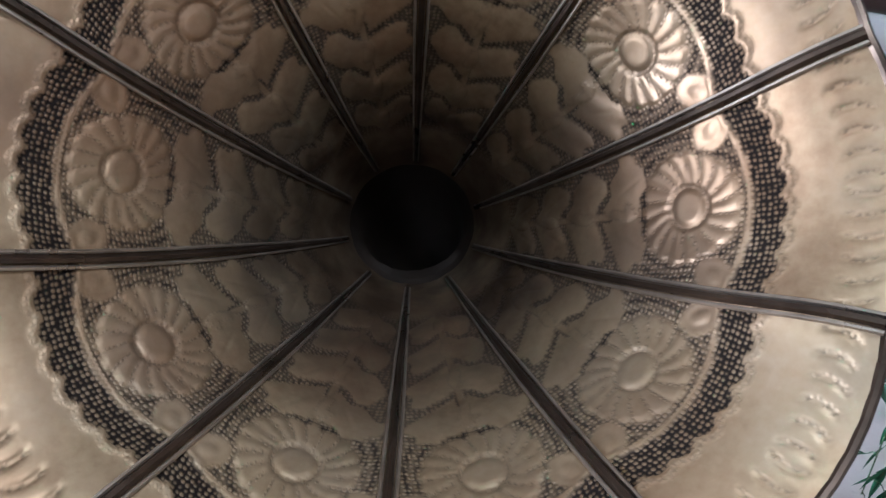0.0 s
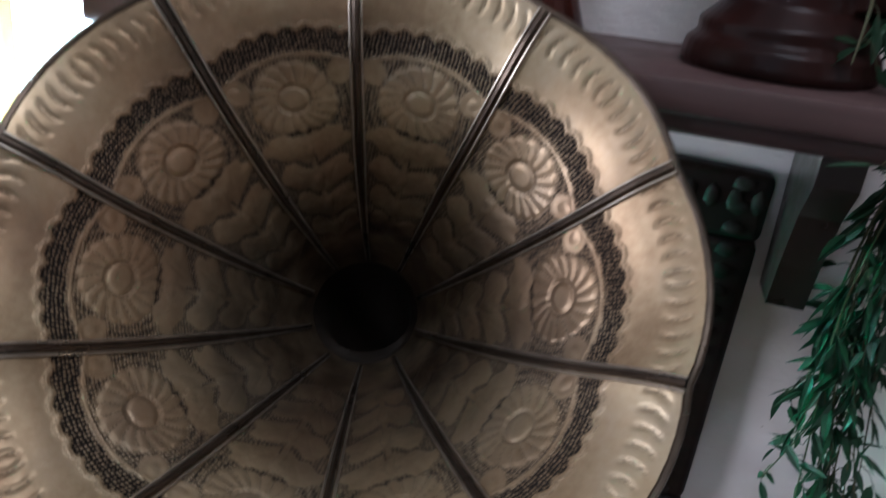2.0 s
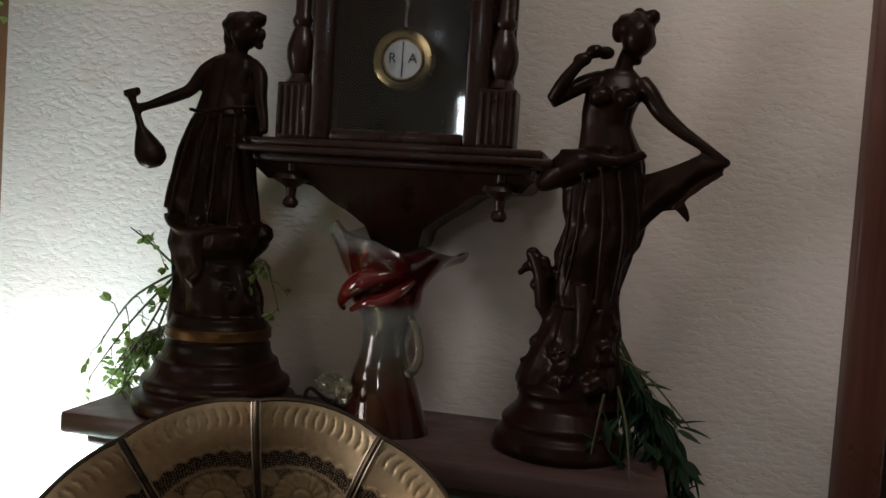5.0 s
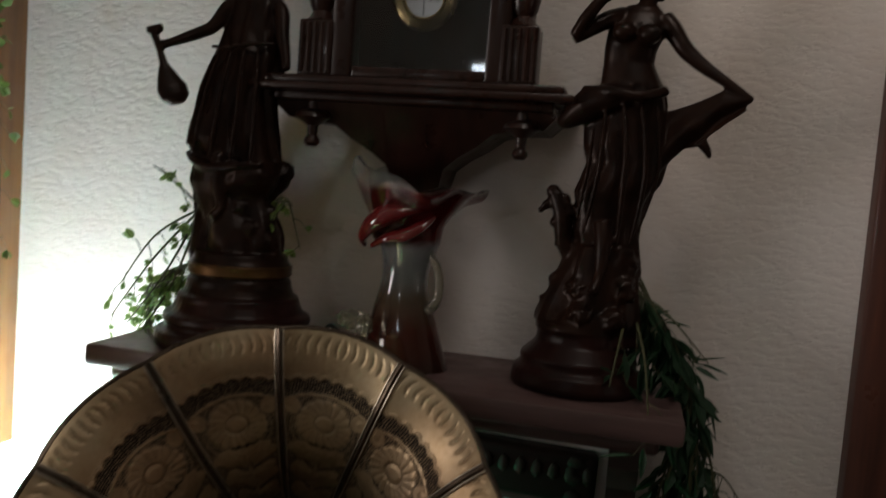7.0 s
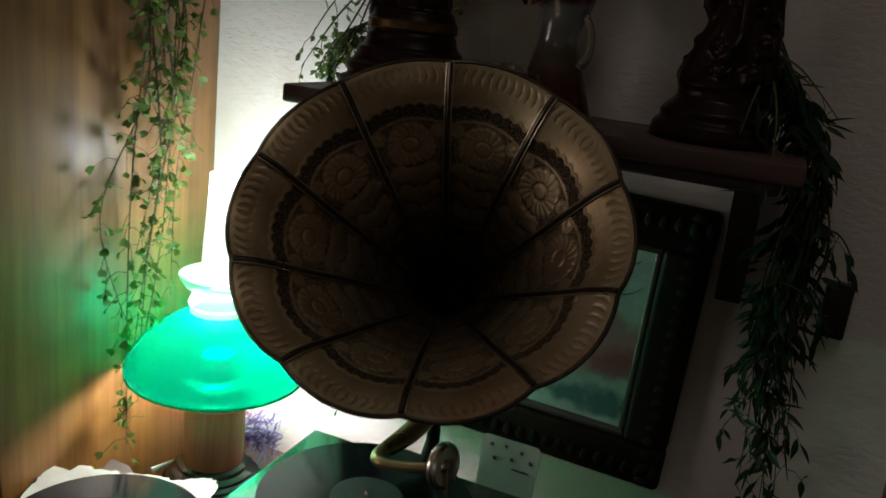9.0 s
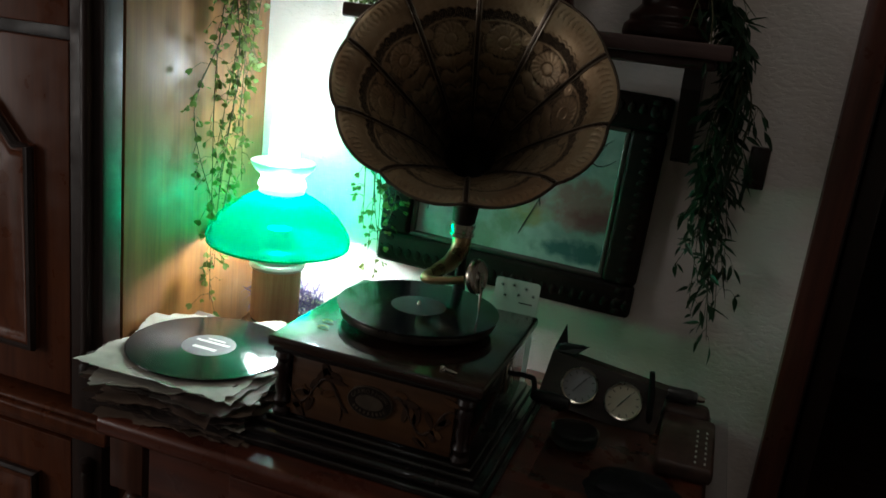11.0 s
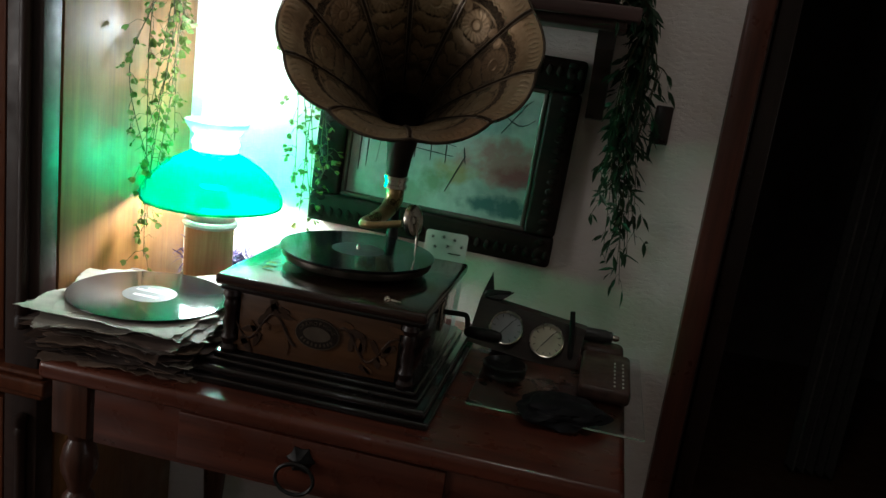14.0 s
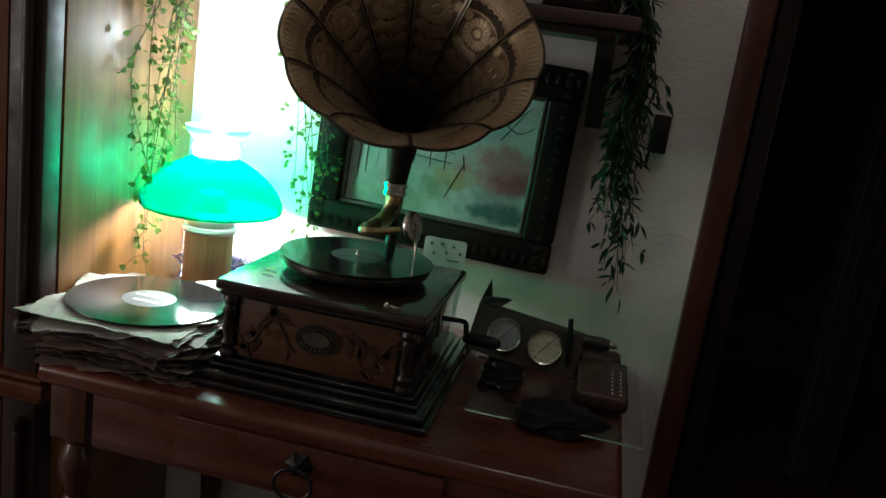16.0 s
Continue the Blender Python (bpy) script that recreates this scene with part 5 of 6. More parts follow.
M_REDG = Nodes("deep_red_glass").set(Base_Color=(0.16, 0.012, 0.014), Roughness=0.1, Transmission_Weight=0.3, Coat_Weight=0.5)
bm = tube(B(), smooth_line([(0.1273, -0.135, 1.558), (0.1002, -0.145, 1.551), (0.082, -0.149, 1.545), (0.0671, -0.145, 1.534), (0.0567, -0.135, 1.521), (0.0573, -0.127, 1.512)], 6), (0.004, 0.010, 0.013, 0.011, 0.007, 0.003), 14, 0.7)
part("red_petal", bm, M_REDG, vase, "applied red glass petal")
bm = tube(B(), smooth_line([(0.0687, -0.139, 1.513), (0.0868, -0.147, 1.523), (0.1052, -0.147, 1.527), (0.1199, -0.141, 1.537), (0.1312, -0.133, 1.548)], 6), (0.003, 0.006, 0.008, 0.007, 0.003), 12, 0.7)
part("red_petal", bm, M_REDG, vase, "applied red glass petal")
part("glass_foot_drop", ball(B(), (0.0492, -0.13, 1.433), 0.013, 1.3, 1, 0.8, 0.4), M_CLEARG, vase, "clear glass drop at the foot")
part("glass_foot_drop", ball(B(), (0.0687, -0.145, 1.43), 0.011, 0.8, 1, 1.2, 0.3), M_CLEARG, vase, "clear glass drop at the foot")
bm = B()
tube(bm, smooth_line([(0.05, -0.07, 1.39), (0.03, -0.09, 1.405), (0.015, -0.1, 1.418), (0.01, -0.1, 1.405), (0.024, -0.105, 1.392), (0.05, -0.1, 1.412), (0.06, -0.09, 1.42), (0.07, -0.08, 1.41), (0.075, -0.06, 1.389)], 6), 0.0022, 7)
tagged(part("power_cord", bm, plain("black_cord", (0.015, 0.015, 0.015), 0.5), None, "coiled black cord lying behind the glass vase"), category="cord")

# ---- painting ----
PIC = Matrix.Translation((0.062, -0.006, 1.104)) @ Euler((0, radians(1.6), 0)).to_matrix().to_4x4()
pic = thing("framed_painting", (0.062, -0.006, 1.104), "framed watercolour landscape in a dark carved wooden frame", "painting")
PW, PH, FW = 0.247, 0.196, 0.06


def picbox(x0, x1, z0, z1, y0, y1, bev=0.0):
    return box(B(), x0, x1, y0, y1, z0, z1, bev, 3, PIC)


for x0, x1, z0, z1 in ((-PW, PW, -PH, -PH + FW), (-PW, PW, PH - FW, PH), (-PW, -PW + FW, -PH + FW, PH - FW), (PW - FW, PW, -PH + FW, PH - FW)):
    part("frame_bar", picbox(x0, x1, z0, z1, -0.026, 0.002, 0.008), M_FRAME, pic, "dark carved frame bar")
bm = B()
bmesh.ops.create_icosphere(bm, subdivisions=1, radius=1.0)
bead = bpy.data.meshes.new("carved_bead")
bm.to_mesh(bead)
bm.free()
bead.materials.append(M_FRAME)
bead.shade_smooth()
n1 = 26
for i in range(n1):
    t = (i + 0.5) / n1
    for zz in (-PH + 0.024, PH - 0.024):
        c = PIC @ Vector((-PW + 2 * PW * t, -0.0265, zz))
        under(new("carved_bead", bead), pic).matrix_basis = Matrix.LocRotScale(c, None, (0.0075, 0.0028, 0.011))
    if i < 20:
        t = (i + 0.5) / 20
        for xx in (-PW + 0.024, PW - 0.024):
            c = PIC @ Vector((xx, -0.0265, -PH + 2 * PH * t))
            under(new("carved_bead", bead), pic).matrix_basis = Matrix.LocRotScale(c, None, (0.011, 0.0028, 0.0075))
IW, IH = PW - FW, PH - FW
M_LIP = plain("inner_frame_lip", (0.12, 0.1, 0.09), 0.4, 0.4)
for x0, x1, z0, z1 in ((-IW, IW, -IH, -IH + 0.009), (-IW, IW, IH - 0.009, IH), (-IW, -IW + 0.009, -IH + 0.009, IH - 0.009), (IW - 0.009, IW, -IH + 0.009, IH - 0.009)):
    part("inner_lip", picbox(x0, x1, z0, z1, -0.018, -0.004, 0.003), M_LIP, pic)


def watercolour():
    n = Nodes("watercolour_paper")
    sep = n.add("SeparateXYZ", Vector=n.co)
    x, z = sep.outputs[0], sep.outputs[2]
    wob = n.noise(9, 5)
    fine = n.noise(60, 5)
    c = n.ramp(n.math("ADD", n.math("MULTIPLY", wob, 0.7), n.math("MULTIPLY", fine, 0.3)), [(0.35, (0.32, 0.4, 0.4)), (0.6, (0.6, 0.66, 0.64))])

    def blot(cx, cz, rx, rz, col, k, seed):
        nonlocal c
        dx = n.math("DIVIDE", n.math("SUBTRACT", x, cx), rx)
        dz = n.math("DIVIDE", n.math("SUBTRACT", z, cz), rz)
        d = n.math("ADD", n.math("MULTIPLY", dx, dx), n.math("MULTIPLY", dz, dz))
        d = n.math("ADD", d, n.math("MULTIPLY", n.math("SUBTRACT", n.noise(26 + seed, 6), 0.5), 2.6))
        f = n.ramp(d, [(0.25, (k, k, k)), (1.0, (0, 0, 0))])
        c = n.mix(f, c, col)

    blot(0.2, 1.09, 0.12, 0.05, (0.46, 0.2, 0.2), 0.9, 0)
    blot(0.22, 1.06, 0.06, 0.03, (0.3, 0.06, 0.08), 0.8, 3)
    blot(0.1, 1.055, 0.05, 0.025, (0.45, 0.33, 0.1), 0.7, 1)
    blot(0.2, 1.0, 0.09, 0.025, (0.05, 0.15, 0.16), 0.95, 5)
    blot(0.06, 1.03, 0.04, 0.03, (0.2, 0.27, 0.13), 0.7, 7)
    blot(0.0, 1.0, 0.06, 0.03, (0.25, 0.3, 0.2), 0.6, 2)
    blot(0.12, 1.16, 0.1, 0.03, (0.28, 0.34, 0.42), 0.6, 4)
    blot(-0.09, 1.08, 0.05, 0.06, (0.5, 0.58, 0.54), 0.8, 6)
    n.set(Base_Color=c, Roughness=0.6, Coat_Weight=0.35, Coat_Roughness=0.08)
    return n.mat


part("picture_sheet", picbox(-IW + 0.002, IW - 0.002, -IH + 0.002, IH - 0.002, -0.006, -0.001), watercolour(), pic, "blurred watercolour of a cottage, fence and red trees", smooth=False)
STROKES = [[(-0.17, 0.06), (-0.15, 0.085), (-0.12, 0.05), (-0.125, -0.06)], [(-0.15, 0.085), (-0.1, 0.09), (-0.075, 0.05)], [(-0.16, 0.03), (-0.16, -0.08)], [(-0.145, 0.0), (-0.145, -0.07)], [(-0.12, 0.05), (-0.075, 0.05), (-0.075, -0.05)], [(-0.16, 0.0), (-0.13, 0.02)], [(-0.06, 0.01), (0.03, 0.0)], [(-0.06, -0.015), (0.025, -0.02)], [(-0.05, 0.025), (-0.05, -0.035)], [(-0.02, 0.02), (-0.018, -0.035)], [(0.01, 0.015), (0.012, -0.035)], [(0.05, -0.015), (0.02, -0.09)], [(0.045, 0.0), (0.052, -0.03)], [(0.09, 0.09), (0.14, 0.06), (0.17, 0.075)], [(0.11, 0.04), (0.15, 0.1)], [(0.13, 0.085), (0.16, 0.11)], [(-0.1, 0.03), (-0.1, -0.02)], [(-0.09, 0.02), (-0.08, -0.045)], [(0.06, 0.08), (0.1, 0.1), (0.12, 0.12)]]
M_STROKE = plain("ink_wash", (0.07, 0.09, 0.1), 0.7, 0, 0.4, 80)
for line in STROKES:
    bm = tube(B(), smooth_line([PIC @ Vector((x, -0.0062, z)) for x, z in line], 4), (0.0011, 0.0016, 0.0008), 5, 0.3)
    part("brush_stroke", bm, M_STROKE, pic)

# ---- records and sleeves ----
rng = random.Random(11)
SLEEVES = [plain("sleeve_paper_" + k, c, 0.85, 0, 0.22, 24, 0.3) for k, c in (("grey", (0.24, 0.2, 0.165)), ("brown", (0.13, 0.08, 0.058)), ("tan", (0.21, 0.14, 0.1)), ("pale", (0.42, 0.39, 0.33)), ("dark", (0.08, 0.052, 0.042)))]


def sleeve(z, cx, cy, rot, half, mat, label, thick=0.0015, curl=0.007):
    seedv = rng.uniform(0, 50)
    out = []
    for side in range(4):
        for k in range(40):
            t = -1 + 2 * k / 40
            p = Vector((t, -1, 0)) if side == 0 else Vector((1, t, 0)) if side == 1 else Vector((-t, 1, 0)) if side == 2 else Vector((-1, -t, 0))
            torn = 1 - 0.14 * max(0, noise.noise((p.x * 4 + seedv, p.y * 4, 1.0))) - 0.07 * abs(noise.noise((p.x * 17, p.y * 17 + seedv, 3.0))) - 0.04 * max(0, noise.noise((p.x * 40, p.y * 40 + seedv, 5.0)))
            out.append(p * torn)
    m = Matrix.Translation((cx, cy, 0)) @ Matrix.Rotation(rot, 4, "Z")

    def ring(k, dz):
        return [m @ Vector((p.x * half * k, p.y * half * k, z + dz + (curl * max(0, k - 0.75) * 4 * noise.noise((p.x * 2.3 + seedv, p.y * 2.3, 7.0)) if k > 0.7 else 0))) for p in out]
    bm = rings(B(), [ring(0.05, thick), ring(0.72, thick), ring(0.88, thick), ring(1.0, thick * 0.8), ring(1.0, thick * 0.2), ring(0.88, 0), ring(0.72, 0), ring(0.05, 0)])
    return tagged(part("record_sleeve", bm, mat, None, label), category="record sleeve", group="stack of old records")


LB = {0: "worn grey paper record sleeve with torn edges", 1: "worn brown paper record sleeve with torn edges", 2: "tan paper record sleeve in the stack", 3: "pale cream record sleeve with frayed corners", 4: "dark brown record sleeve in the stack"}
z = 0.7606
order = [2, 1, 4, 0, 2, 4, 3, 1, 4, 0, 1, 4, 2, 1, 4, 0, 2, 1, 4, 0, 2, 4, 3, 0, 4, 0, 3, 3]
for i, k in enumerate(order):
    t = i / (len(order) - 1)
    cx, cy = -0.302 + 0.016 * (1 - t) + rng.uniform(-0.018, 0.016), -0.407 + rng.uniform(-0.018, 0.012)
    if i == 0:
        cx, cy = -0.288, -0.432
    if i == len(order) - 1:
        cx, cy = -0.322, -0.388
    sleeve(z, cx, cy, radians(rng.uniform(-10, 10) + (12 if i % 5 == 2 else 0) + (18 if i == len(order) - 1 else 0)), rng.uniform(0.121, 0.132), SLEEVES[k], LB[k])
    z += 0.0024
rec2 = disc("shellac_record", None, (-0.308, -0.402), z + 0.0034, 0.127, plain("pale_record_label", (0.13, 0.13, 0.135), 0.5, 0, 0.3))
tagged(rec2, "glossy black shellac record lying on the stack of sleeves", "record", "stack of old records")
bars = rec2.children[0]
for x0, x1, y0, y1 in ((-0.02, 0.022, -0.018, -0.01), (-0.03, 0.03, 0.008, 0.014), (-0.016, 0.016, 0.02, 0.024)):
    b_ = part("label_bar", box(B(), x0, x1, y0, y1, 0.0006, 0.0009), M_WHITE, None, smooth=False)
    b_.parent = bars

# ---- hanging plants ----
def leaf_mesh(name, outline, fold, mat):
    me = bpy.data.meshes.new(name)
    n = len(outline)
    verts = [(x, y, fold * abs(y) + 0.15 * x * x / 0.02 * -0.1) for x, y in outline]
    bm = bmesh.new()
    vs = [bm.verts.new(v) for v in verts]
    bm.faces.new(vs[:n // 2 + 1])
    bm.faces.new([vs[0]] + vs[:n // 2 - 1:-1])
    bm.to_mesh(me)
    bm.free()
    me.materials.append(mat)
    me.shade_smooth()
    return me


def leaf_mat(name, a, b):
    n = Nodes(name)
    rnd = n.nt.nodes.new("ShaderNodeObjectInfo").outputs["Random"]
    c = n.ramp(rnd, [(0.0, a), (1.0, b)])
    c = n.mix(n.math("MULTIPLY", n.noise(90, 3), 0.4), c, tuple(k * 0.5 for k in a))
    n.set(Base_Color=c, Roughness=0.5)
    out = n.nt.nodes["Material Output"]
    tl = n.add("BsdfTranslucent", Color=c)
    m = n.add("MixShader", Fac=0.45)
    n.link(n.bsdf.outputs[0], m.inputs[1])
    n.link(tl.outputs[0], m.inputs[2])
    n.link(m.outputs[0], out.inputs[0])
    return n.mat


M_LEAF_S = leaf_mat("small_leaf_green", (0.1, 0.16, 0.035), (0.24, 0.32, 0.09))
M_LEAF_D = leaf_mat("dark_leaf_green", (0.018, 0.05, 0.025), (0.05, 0.11, 0.05))
M_STEM = plain("vine_stem", (0.06, 0.06, 0.025), 0.7)
HEART = leaf_mesh("small_leaf", [(0, 0), (0.003, 0.0045), (0.0075, 0.0058), (0.0115, 0.004), (0.0098, 0.0), (0.0115, -0.004), (0.0075, -0.0058), (0.003, -0.0045)], 0.25, M_LEAF_S)
LANCE = leaf_mesh("long_leaf", [(0, 0), (0.007, 0.0034), (0.014, 0.0042), (0.022, 0.0028), (0.031, 0.0), (0.022, -0.0028), (0.014, -0.0042), (0.007, -0.0034)], 0.35, M_LEAF_D)


def vine(plant, strands, mesh, per, spread, size, rng, side=0.035, droop=0.5):
    """Strands of stem with side twigs; every leaf is a piece of its own."""
    leaves = []
    for pts in strands:
        bm = B()
        line = smooth_line(pts, 7)
        tube(bm, line, (0.0016, 0.0012, 0.0006), 5)
        total = sum((b - a).length for a, b in zip(line, line[1:]))
        count = max(2, int(total * per))
        for k in range(count):
            f = (k + rng.random()) / count * (len(line) - 1)
            i = min(int(f), len(line) - 2)
            p = line[i].lerp(line[i + 1], f - i)
            way = Vector((rng.gauss(0, 1), rng.gauss(0, 1), rng.gauss(-droop, 0.5))).normalized()
            L = rng.uniform(0.3, 1.0) * side
            q = p + way * L + Vector((0, 0, -0.3 * L))
            q.x, q.y = p.x + (q.x - p.x) * spread[0], p.y + (q.y - p.y) * spread[1]
            mid = (p + q) / 2 + Vector((0, 0, 0.2 * L))
            tube(bm, [p, mid, q], (0.0007, 0.0005, 0.0004), 4)
            for j in range(rng.choice((1, 2, 2, 3))):
                s = rng.uniform(0.35, 1.0)
                at = p.lerp(q, s) if j else q
                leaves.append((at, (q - p).normalized()))
        part("stem", bm, M_STEM, plant, "thin brown-green stem")
    rng.shuffle(leaves)
    rest = B()
    for k, (at, d) in enumerate(leaves):
        d = (d + Vector((rng.gauss(0, 0.5), rng.gauss(0, 0.5), rng.gauss(-0.25, 0.5)))).normalized()
        q = d.to_track_quat("X", "Z").to_matrix().to_4x4()
        s = size * rng.uniform(0.65, 1.25)
        m = Matrix.Translation(at) @ q @ Matrix.Rotation(rng.uniform(-1.2, 1.2), 4, "X") @ Matrix.Scale(s, 4)
        if k < 300:
            under(new("leaf", mesh), plant).matrix_basis = m
        else:
            old = len(rest.verts)
            rest.from_mesh(mesh)
            rest.verts.ensure_lookup_table()
            bmesh.ops.transform(rest, matrix=m, verts=rest.verts[old:])
    if len(rest.verts):
        part("foliage", rest, mesh.materials[0], plant, kind="stuff")


rng = random.Random(21)
p1 = thing("hanging_vine", (-0.43, -0.16, 2.0), "trailing artificial vine with tiny green leaves beside the cabinet", "plant", "hanging vines")
st = []
for k in range(11):
    y0 = -0.1 + rng.uniform(-0.04, 0.02)
    zt = 2.02 + rng.uniform(0, 0.1)
    zb = (0.84, 0.88, 0.96, 1.0, 1.12, 0.9, 1.25, 1.05, 1.3, 1.35, 1.2)[k]
    pts = []
    nn = 7
    for i in range(nn):
        t = i / (nn - 1)
        pts.append((-0.43 + rng.uniform(-0.02, 0.022), y0 - 0.1 * t + rng.uniform(-0.03, 0.03) - (0.03 if k in (2, 3) else -0.006 * k) * t, zt + (zb - zt) * t))
    st.append(pts)
vine(p1, st, HEART, 62, (0.7, 1.0), 1.0, rng, 0.038)
p2 = thing("trailing_vine", (-0.16, -0.08, 1.386), "trailing vine with tiny green leaves on the shelf end", "plant", "hanging vines")
st = []
for k in range(6):
    x0 = -0.235 + 0.014 * k
    zb = (1.0, 0.93, 0.9, 0.95, 0.99, 1.06)[k]
    st.append([(-0.16, -0.1, 1.47), (-0.2 - 0.004 * k, -0.08, 1.44), (-0.235, -0.06, 1.395), (x0 - 0.03, -0.05, 1.3), (x0 + 0.005, -0.045 - 0.006 * k, 1.18), (x0 + 0.02 + rng.uniform(-0.02, 0.02), -0.05 - 0.005 * k, 1.06), (x0 + 0.03 + rng.uniform(-0.02, 0.02), -0.06, zb)])
for tip, mid in (((-0.245, 1.402), (-0.19, 1.475)), ((-0.225, 1.395), (-0.175, 1.46)), ((-0.235, 1.44), (-0.19, 1.5)), ((-0.205, 1.39), (-0.165, 1.45)), ((-0.2, 1.578), (-0.17, 1.562))):
    st.append([(-0.138, -0.118, 1.535), (mid[0], -0.125, mid[1]), (tip[0], -0.12, tip[1])])
for tip in ((-0.018, 1.5), (-0.03, 1.545)):
    st.append([(-0.05, -0.115, 1.55), (-0.035, -0.12, 1.55), (tip[0], -0.12, tip[1])])
vine(p2, st, HEART, 60, (1.0, 0.6), 0.9, rng, 0.027)
p3 = thing("trailing_bamboo_vine", (0.36, -0.08, 1.386), "dark green trailing vine with long pointed leaves over the shelf end", "plant", "hanging vines")
st = []
for k in range(18):
    x1 = 0.40 + rng.uniform(-0.02, 0.035)
    zb = (0.9, 0.93, 1.02, 0.98, 1.06, 1.12, 0.95, 1.16, 1.2, 1.1, 1.25)[k % 11] + (0.06 if k > 10 else 0)
    xb = (0.44, 0.43, 0.365, 0.455, 0.41, 0.39, 0.4, 0.42, 0.455, 0.36, 0.4)[k % 11] + (rng.uniform(-0.02, 0.03) if k > 10 else 0)
    st.append([(0.335, -0.08, 1.49 + rng.uniform(-0.02, 0.02)), (0.365, -0.085, 1.455), (0.392 + rng.uniform(0, 0.015), -0.09, 1.39), (x1, -0.075 + rng.uniform(-0.03, 0.02), 1.3), (x1 - 0.005, -0.06 + rng.uniform(-0.02, 0.01), 1.2), ((x1 + xb) / 2, -0.05, (1.2 + zb) / 2), (xb, -0.045, zb)])
st.append([(0.33, -0.1, 1.49), (0.365, -0.12, 1.475), (0.41, -0.13, 1.43)])
st.append([(0.33, -0.1, 1.47), (0.325, -0.15, 1.44), (0.32, -0.17, 1.405)])
st.append([(0.335, -0.1, 1.47), (0.35, -0.15, 1.43), (0.36, -0.19, 1.36)])
st.append([(0.40, -0.06, 1.3), (0.44, -0.05, 1.3), (0.465, -0.05, 1.27)])
vine(p3, st, LANCE, 52, (0.9, 0.6), 1.0, rng, 0.03, 1.0)

# ---- small things on the table ----
GT = 0.7642
sheet = part("glass_sheet", box(B(), 0.232, 0.504, -0.405, -0.05, 0.7604, 0.7640, 0.0008), Nodes("greenish_sheet_glass").set(Base_Color=(0.85, 0.86, 0.86), Roughness=0.04, Transmission_Weight=1.0, IOR=1.03, Specular_IOR_Level=0.1), None, "thin glass sheet lying over the table edge", category="glass sheet")
bar = thing("desk_weather_station", (0.29, -0.13, GT), "wooden desk weather station with two round dials", "barometer")
M_BLK = wood("weather_station_wood", (0.018, 0.01, 0.008), (0.055, 0.032, 0.022), "x", 0.45)
SL_ = Matrix.Translation((0.287, -0.135, GT)) @ Euler((0, radians(7), 0)).to_matrix().to_4x4()
part("wooden_block", prism(B(), [(-0.035, 0.0), (0.03, 0.0), (0.03, 0.076), (0.005, 0.076)], SL_ @ Matrix.Translation((-0.1, 0, 0)) @ Matrix(((0, 0, 1, 0), (1, 0, 0, 0), (0, 1, 0, 0), (0, 0, 0, 1))), 0.2), M_BLK, bar, smooth=False)
FACE = SL_ @ Matrix.Translation((0, -0.0165, 0.0395)) @ Euler((radians(62), 0, 0)).to_matrix().to_4x4()
for x, face in ((-0.038, (0.3, 0.31, 0.3)), (0.038, (0.62, 0.58, 0.42))):
    bz = part("dial_bezel", lathe(B(), [(0.031, -0.002), (0.032, 0.004), (0.0305, 0.007), (0.028, 0.006), (0.028, 0.003)], FACE @ Matrix.Translation((x, 0, 0)), 36, False), M_STEEL, bar, "round metal dial bezel")
    part("dial_face", lathe(B(), [(0.0285, 0.0), (0.0285, 0.003), (0.0, 0.0032)], FACE @ Matrix.Translation((x, 0, 0)), 36), plain("dial_face_paint", face, 0.4, 0, 0.12), bz, "pale printed dial face")
    for k in range(12):
        a = radians(30 * k)
        bm = box(B(), -0.0006, 0.0006, 0.021, 0.0255, 0.0031, 0.0036, 0, 2, FACE @ Matrix.Translation((x, 0, 0)) @ Matrix.Rotation(a, 4, "Z"))
        part("dial_mark", bm, M_INK, bz, smooth=False)
    part("dial_needle", tube(B(), [FACE @ Vector((x - 0.008, -0.012, 0.0045)), FACE @ Vector((x + 0.008, 0.016, 0.0045))], 0.0008, 5), M_INK, bz)
tagged(part("upright_pen", tube(B(), [(0.376, -0.155, GT), (0.372, -0.15, 0.82), (0.366, -0.146, 0.861)], (0.005, 0.0055, 0.0045), 10), M_IRON, None, "dark metal pen standing upright before the weather station"), category="pen")
case = thing("leather_case", (0.435, -0.23, GT), "brown stitched leather case lying on the glass sheet", "case")
part("case_body", box(B(), 0.396, 0.481, -0.3, -0.12, GT, 0.79, 0.008, 3), plain("brown_leather", (0.07, 0.035, 0.025), 0.5, 0, 0.4, 60, 0.3), case)
for row in (0.452, 0.466):
    for k in range(7):
        part("stitch", box(B(), row, row + 0.003, -0.285 + 0.018 * k, -0.279 + 0.018 * k, 0.7898, 0.7908), M_WHITE, case, smooth=False)
part("case_flap", box(B(), 0.392, 0.47, -0.115, -0.06, GT, 0.793, 0.012, 3), plain("brown_leather_flap", (0.06, 0.03, 0.022), 0.55, 0, 0.4, 60, 0.3), case)
cyl = thing("metal_torch", (0.415, -0.085, 0.793), "small grey metal torch lying on the leather case", "torch")
CY = Matrix.Translation((0.372, -0.085, 0.806)) @ Euler((0, radians(90), radians(4))).to_matrix().to_4x4()
part("barrel", lathe(B(), [(0.008, 0.0), (0.0125, 0.002), (0.0125, 0.06), (0.0105, 0.064), (0.0105, 0.072), (0.006, 0.074)], CY, 20), plain("grey_torch_metal", (0.1, 0.1, 0.1), 0.35, 0.8), cyl)
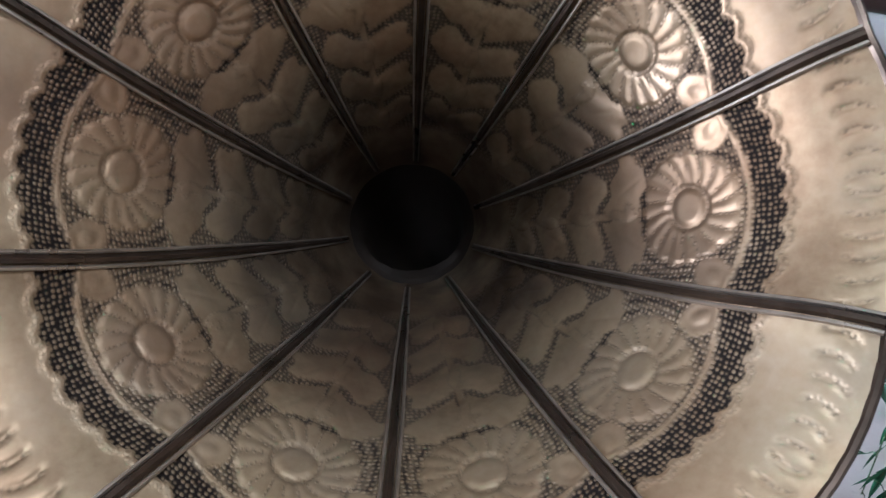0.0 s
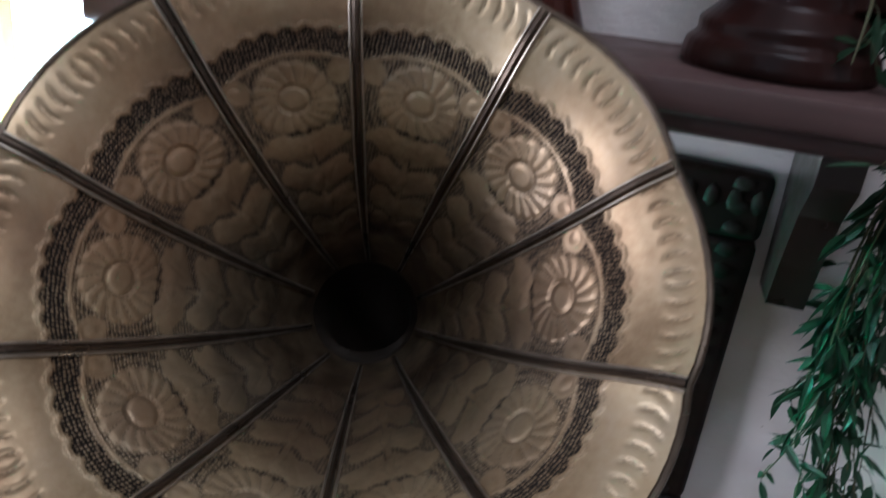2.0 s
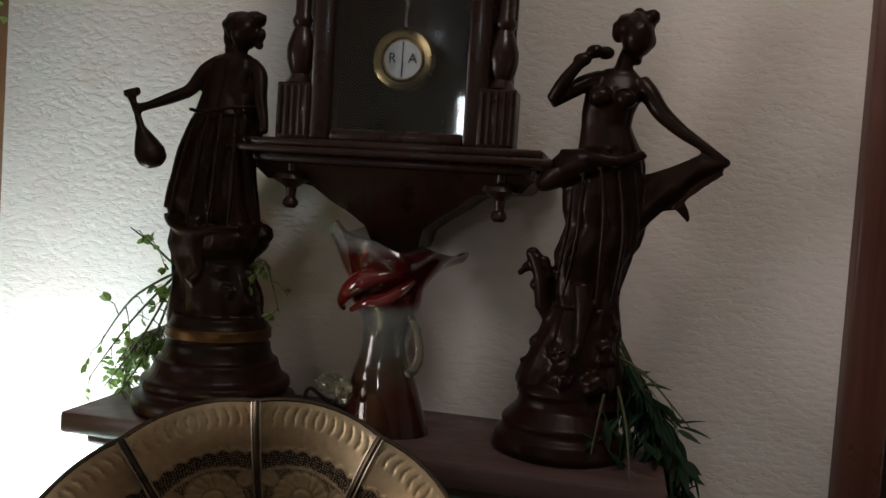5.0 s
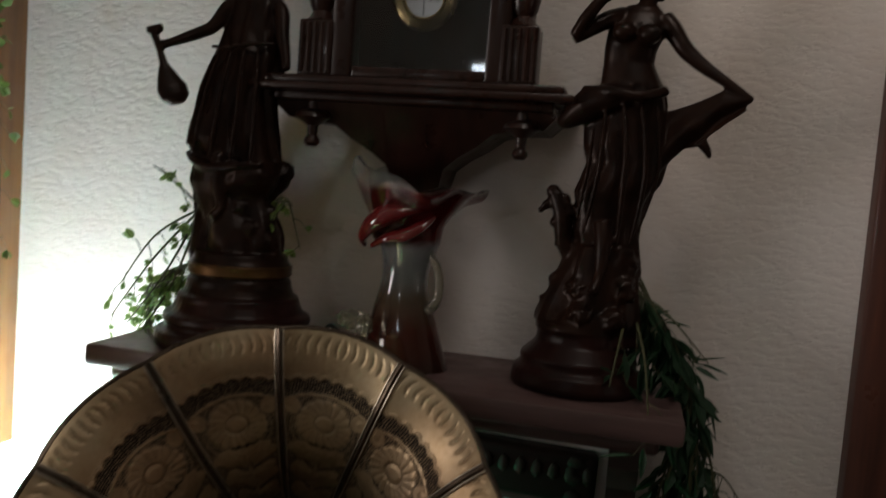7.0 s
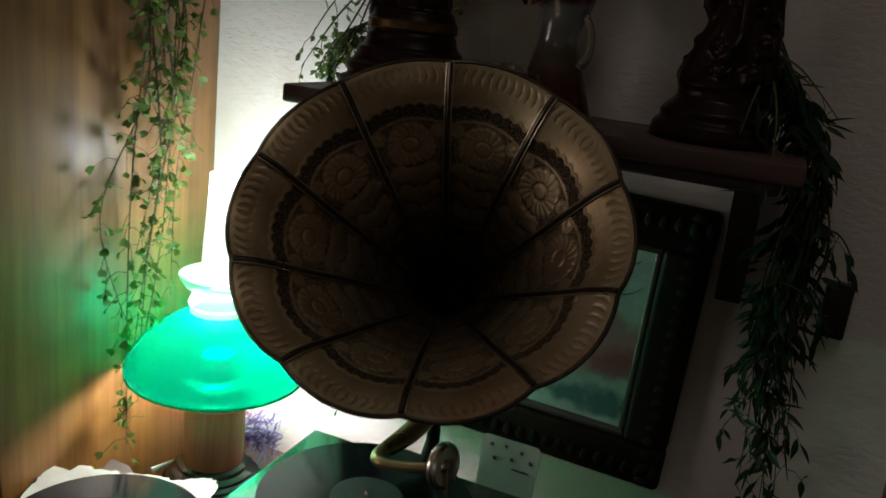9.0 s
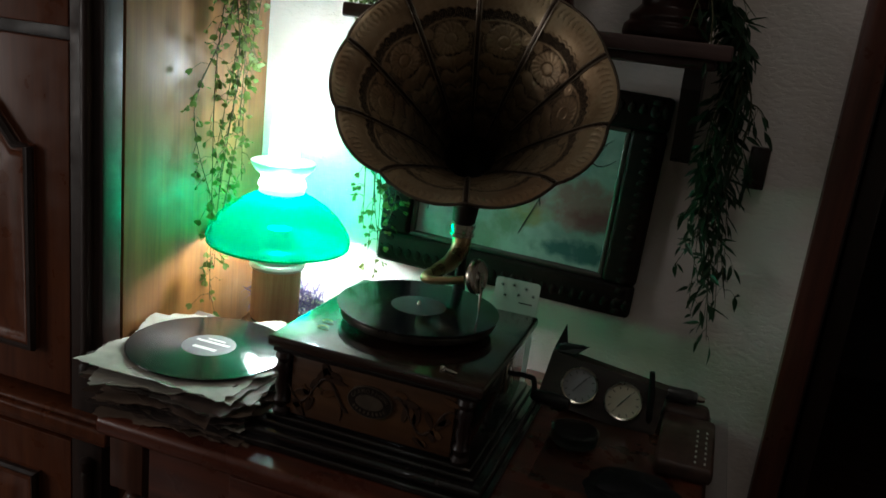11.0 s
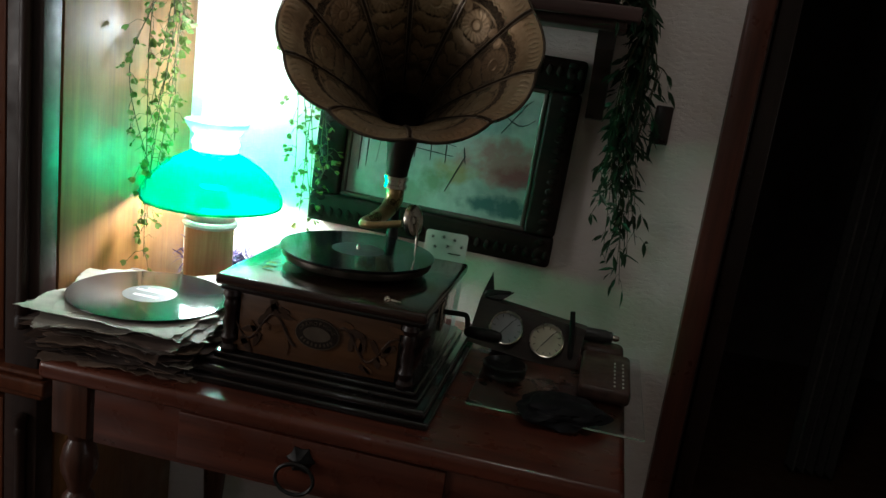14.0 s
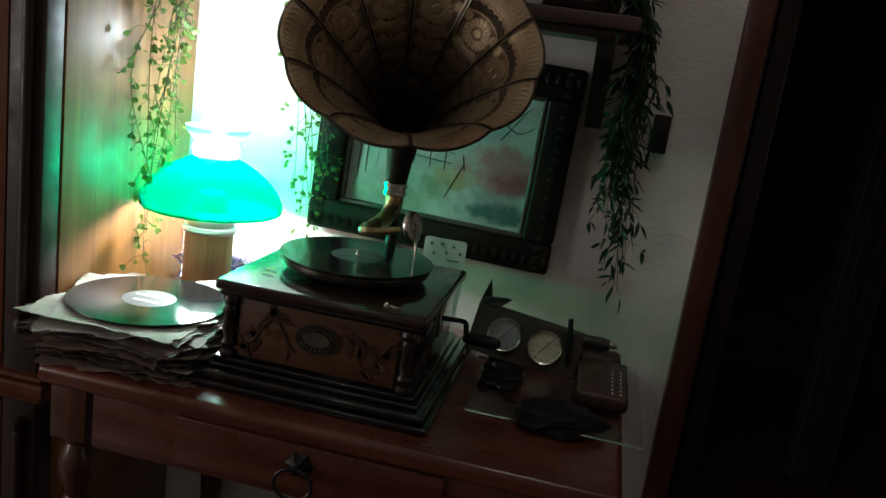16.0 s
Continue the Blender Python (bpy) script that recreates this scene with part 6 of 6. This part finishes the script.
part("end_knob", lathe(B(), [(0.006, 0.074), (0.0065, 0.08), (0.004, 0.086)], CY, 14), M_STEEL, cyl, "bright end knob")
bm = B()
bmesh.ops.create_icosphere(bm, subdivisions=4, radius=1.0)
for v in bm.verts:
    p = v.co.copy()
    k = 1 + 0.4 * noise.noise((p.x * 1.6, p.y * 1.6, p.z * 1.6 + 4)) - 0.16 * abs(noise.noise((p.x * 5, p.y * 5, p.z * 5 + 9)))
    v.co = Vector((0.372 + p.x * 0.068 * k, -0.395 + p.y * 0.05 * k + p.x * 0.01, max(GT, GT + 0.012 + p.z * 0.021 * k)))
tagged(part("leather_pouch", bm, plain("black_leather", (0.006, 0.006, 0.007), 0.7, 0, 0.4, 70, 0.2, Specular_IOR_Level=0.22), None, "crumpled black leather pouch on the table"), category="pouch")
tagged(part("glass_ashtray", lathe(B(), [(0.03, GT), (0.036, GT + 0.004), (0.038, GT + 0.022), (0.034, GT + 0.024), (0.03, GT + 0.01), (0.0, GT + 0.008)], Matrix.Translation((0.272, -0.27, 0)), 28), Nodes("smoked_glass").set(Base_Color=(0.12, 0.13, 0.13), Roughness=0.12, Transmission_Weight=0.9, Specular_IOR_Level=0.3), None, "small smoked glass ashtray on the table"), category="ashtray")
bm = B()
zb = GT + 0.079
tube(bm, smooth_line([(0.205, -0.115, zb), (0.21, -0.116, zb + 0.012), (0.225, -0.118, zb + 0.018), (0.25, -0.12, zb + 0.024)], 4), (0.007, 0.009, 0.006, 0.002), 8)
prism(bm, [(-0.012, 0), (0.012, 0), (0.002, 0.045)], Matrix.Translation((0.208, -0.112, zb + 0.008)) @ Euler((radians(80), 0, 0)).to_matrix().to_4x4(), 0.003)
prism(bm, [(0.0, 0), (0.03, 0.0), (0.05, 0.022)], Matrix.Translation((0.205, -0.13, zb + 0.008)) @ Euler((radians(40), 0, 0)).to_matrix().to_4x4(), 0.003)
tagged(part("bird_figurine", bm, M_IRON, None, "small dark metal bird figurine on the weather station"), category="figurine")
cardm = Matrix.Translation((0.115, -0.128, 0.7604)) @ Euler((radians(-6), 0, 0)).to_matrix().to_4x4()
out = []
for cx, cz, a0 in ((0.034, 0.19, 0), (-0.034, 0.19, 90), (-0.034, 0.006, 180), (0.034, 0.006, 270)):
    out += [(cx + 0.006 * math.cos(radians(a0 + k * 22.5)), cz + 0.006 * math.sin(radians(a0 + k * 22.5))) for k in range(5)]
card = thing("white_card", (0.115, -0.128, 0.76), "white card with small printed stars standing behind the gramophone", "card")
part("card_sheet", prism(B(), out, cardm @ Euler((radians(90), 0, 0)).to_matrix().to_4x4(), 0.0015), M_WHITE, card, smooth=False)
for x, zz in ((-0.026, 0.184), (-0.006, 0.186), (0.016, 0.183), (0.03, 0.172), (0.004, 0.17), (-0.02, 0.166)):
    bm = B()
    for k in range(3):
        box(bm, -0.0035, 0.0035, -0.0022, -0.0017, -0.0005, 0.0005, 0, 2, cardm @ Matrix.Translation((x, 0, zz)) @ Matrix.Rotation(radians(60 * k), 4, "Y"))
    part("printed_star", bm, M_INK, card, smooth=False)
part("printed_bar", box(B(), 0.006, 0.03, -0.0022, -0.0017, 0.156, 0.158, 0, 2, cardm), M_INK, card, smooth=False)

# feather duster behind the lamp
dus = thing("feather_duster", (-0.4, -0.1, 0.79), "purple fluffy duster with white stick leaning behind the lamp", "duster")
bm = B()
rng = random.Random(5)
for k in range(520):
    base = Vector((-0.41 + rng.uniform(-0.02, 0.12), -0.055 + rng.uniform(-0.015, 0.015), 0.795 + rng.uniform(-0.02, 0.03)))
    d = Vector((rng.gauss(-0.1, 0.8), rng.gauss(-0.2, 0.5), rng.gauss(0.35, 0.7))).normalized()
    L = rng.uniform(0.025, 0.05)
    tip = base + d * L + Vector((0, 0, -0.006))
    tip.z = max(tip.z, 0.763)
    s = d.cross(Vector((0.3, 0.5, 0.8))).normalized() * 0.0011
    mid = base.lerp(tip, 0.5) + Vector((0, 0, 0.004))
    v = [bm.verts.new(p) for p in (base - s, base + s, mid + s, tip, mid - s)]
    bm.faces.new(v)
part("purple_fluff", bm, plain("purple_fibre", (0.28, 0.22, 0.5), 0.9, 0, 0.3), dus, "soft purple fibres", kind="stuff")
part("stick", tube(B(), [(-0.36, -0.08, 0.785), (-0.42, -0.19, 0.77)], 0.004, 8), M_WHITE, dus, "white plastic stick")
tagged(part("wall_socket_box", box(B(), 0.447, 0.478, -0.018, -0.001, 1.165, 1.235, 0.003), M_BLACKWOOD_Z, None, "small dark wooden switch box on the stucco wall"), category="switch box")
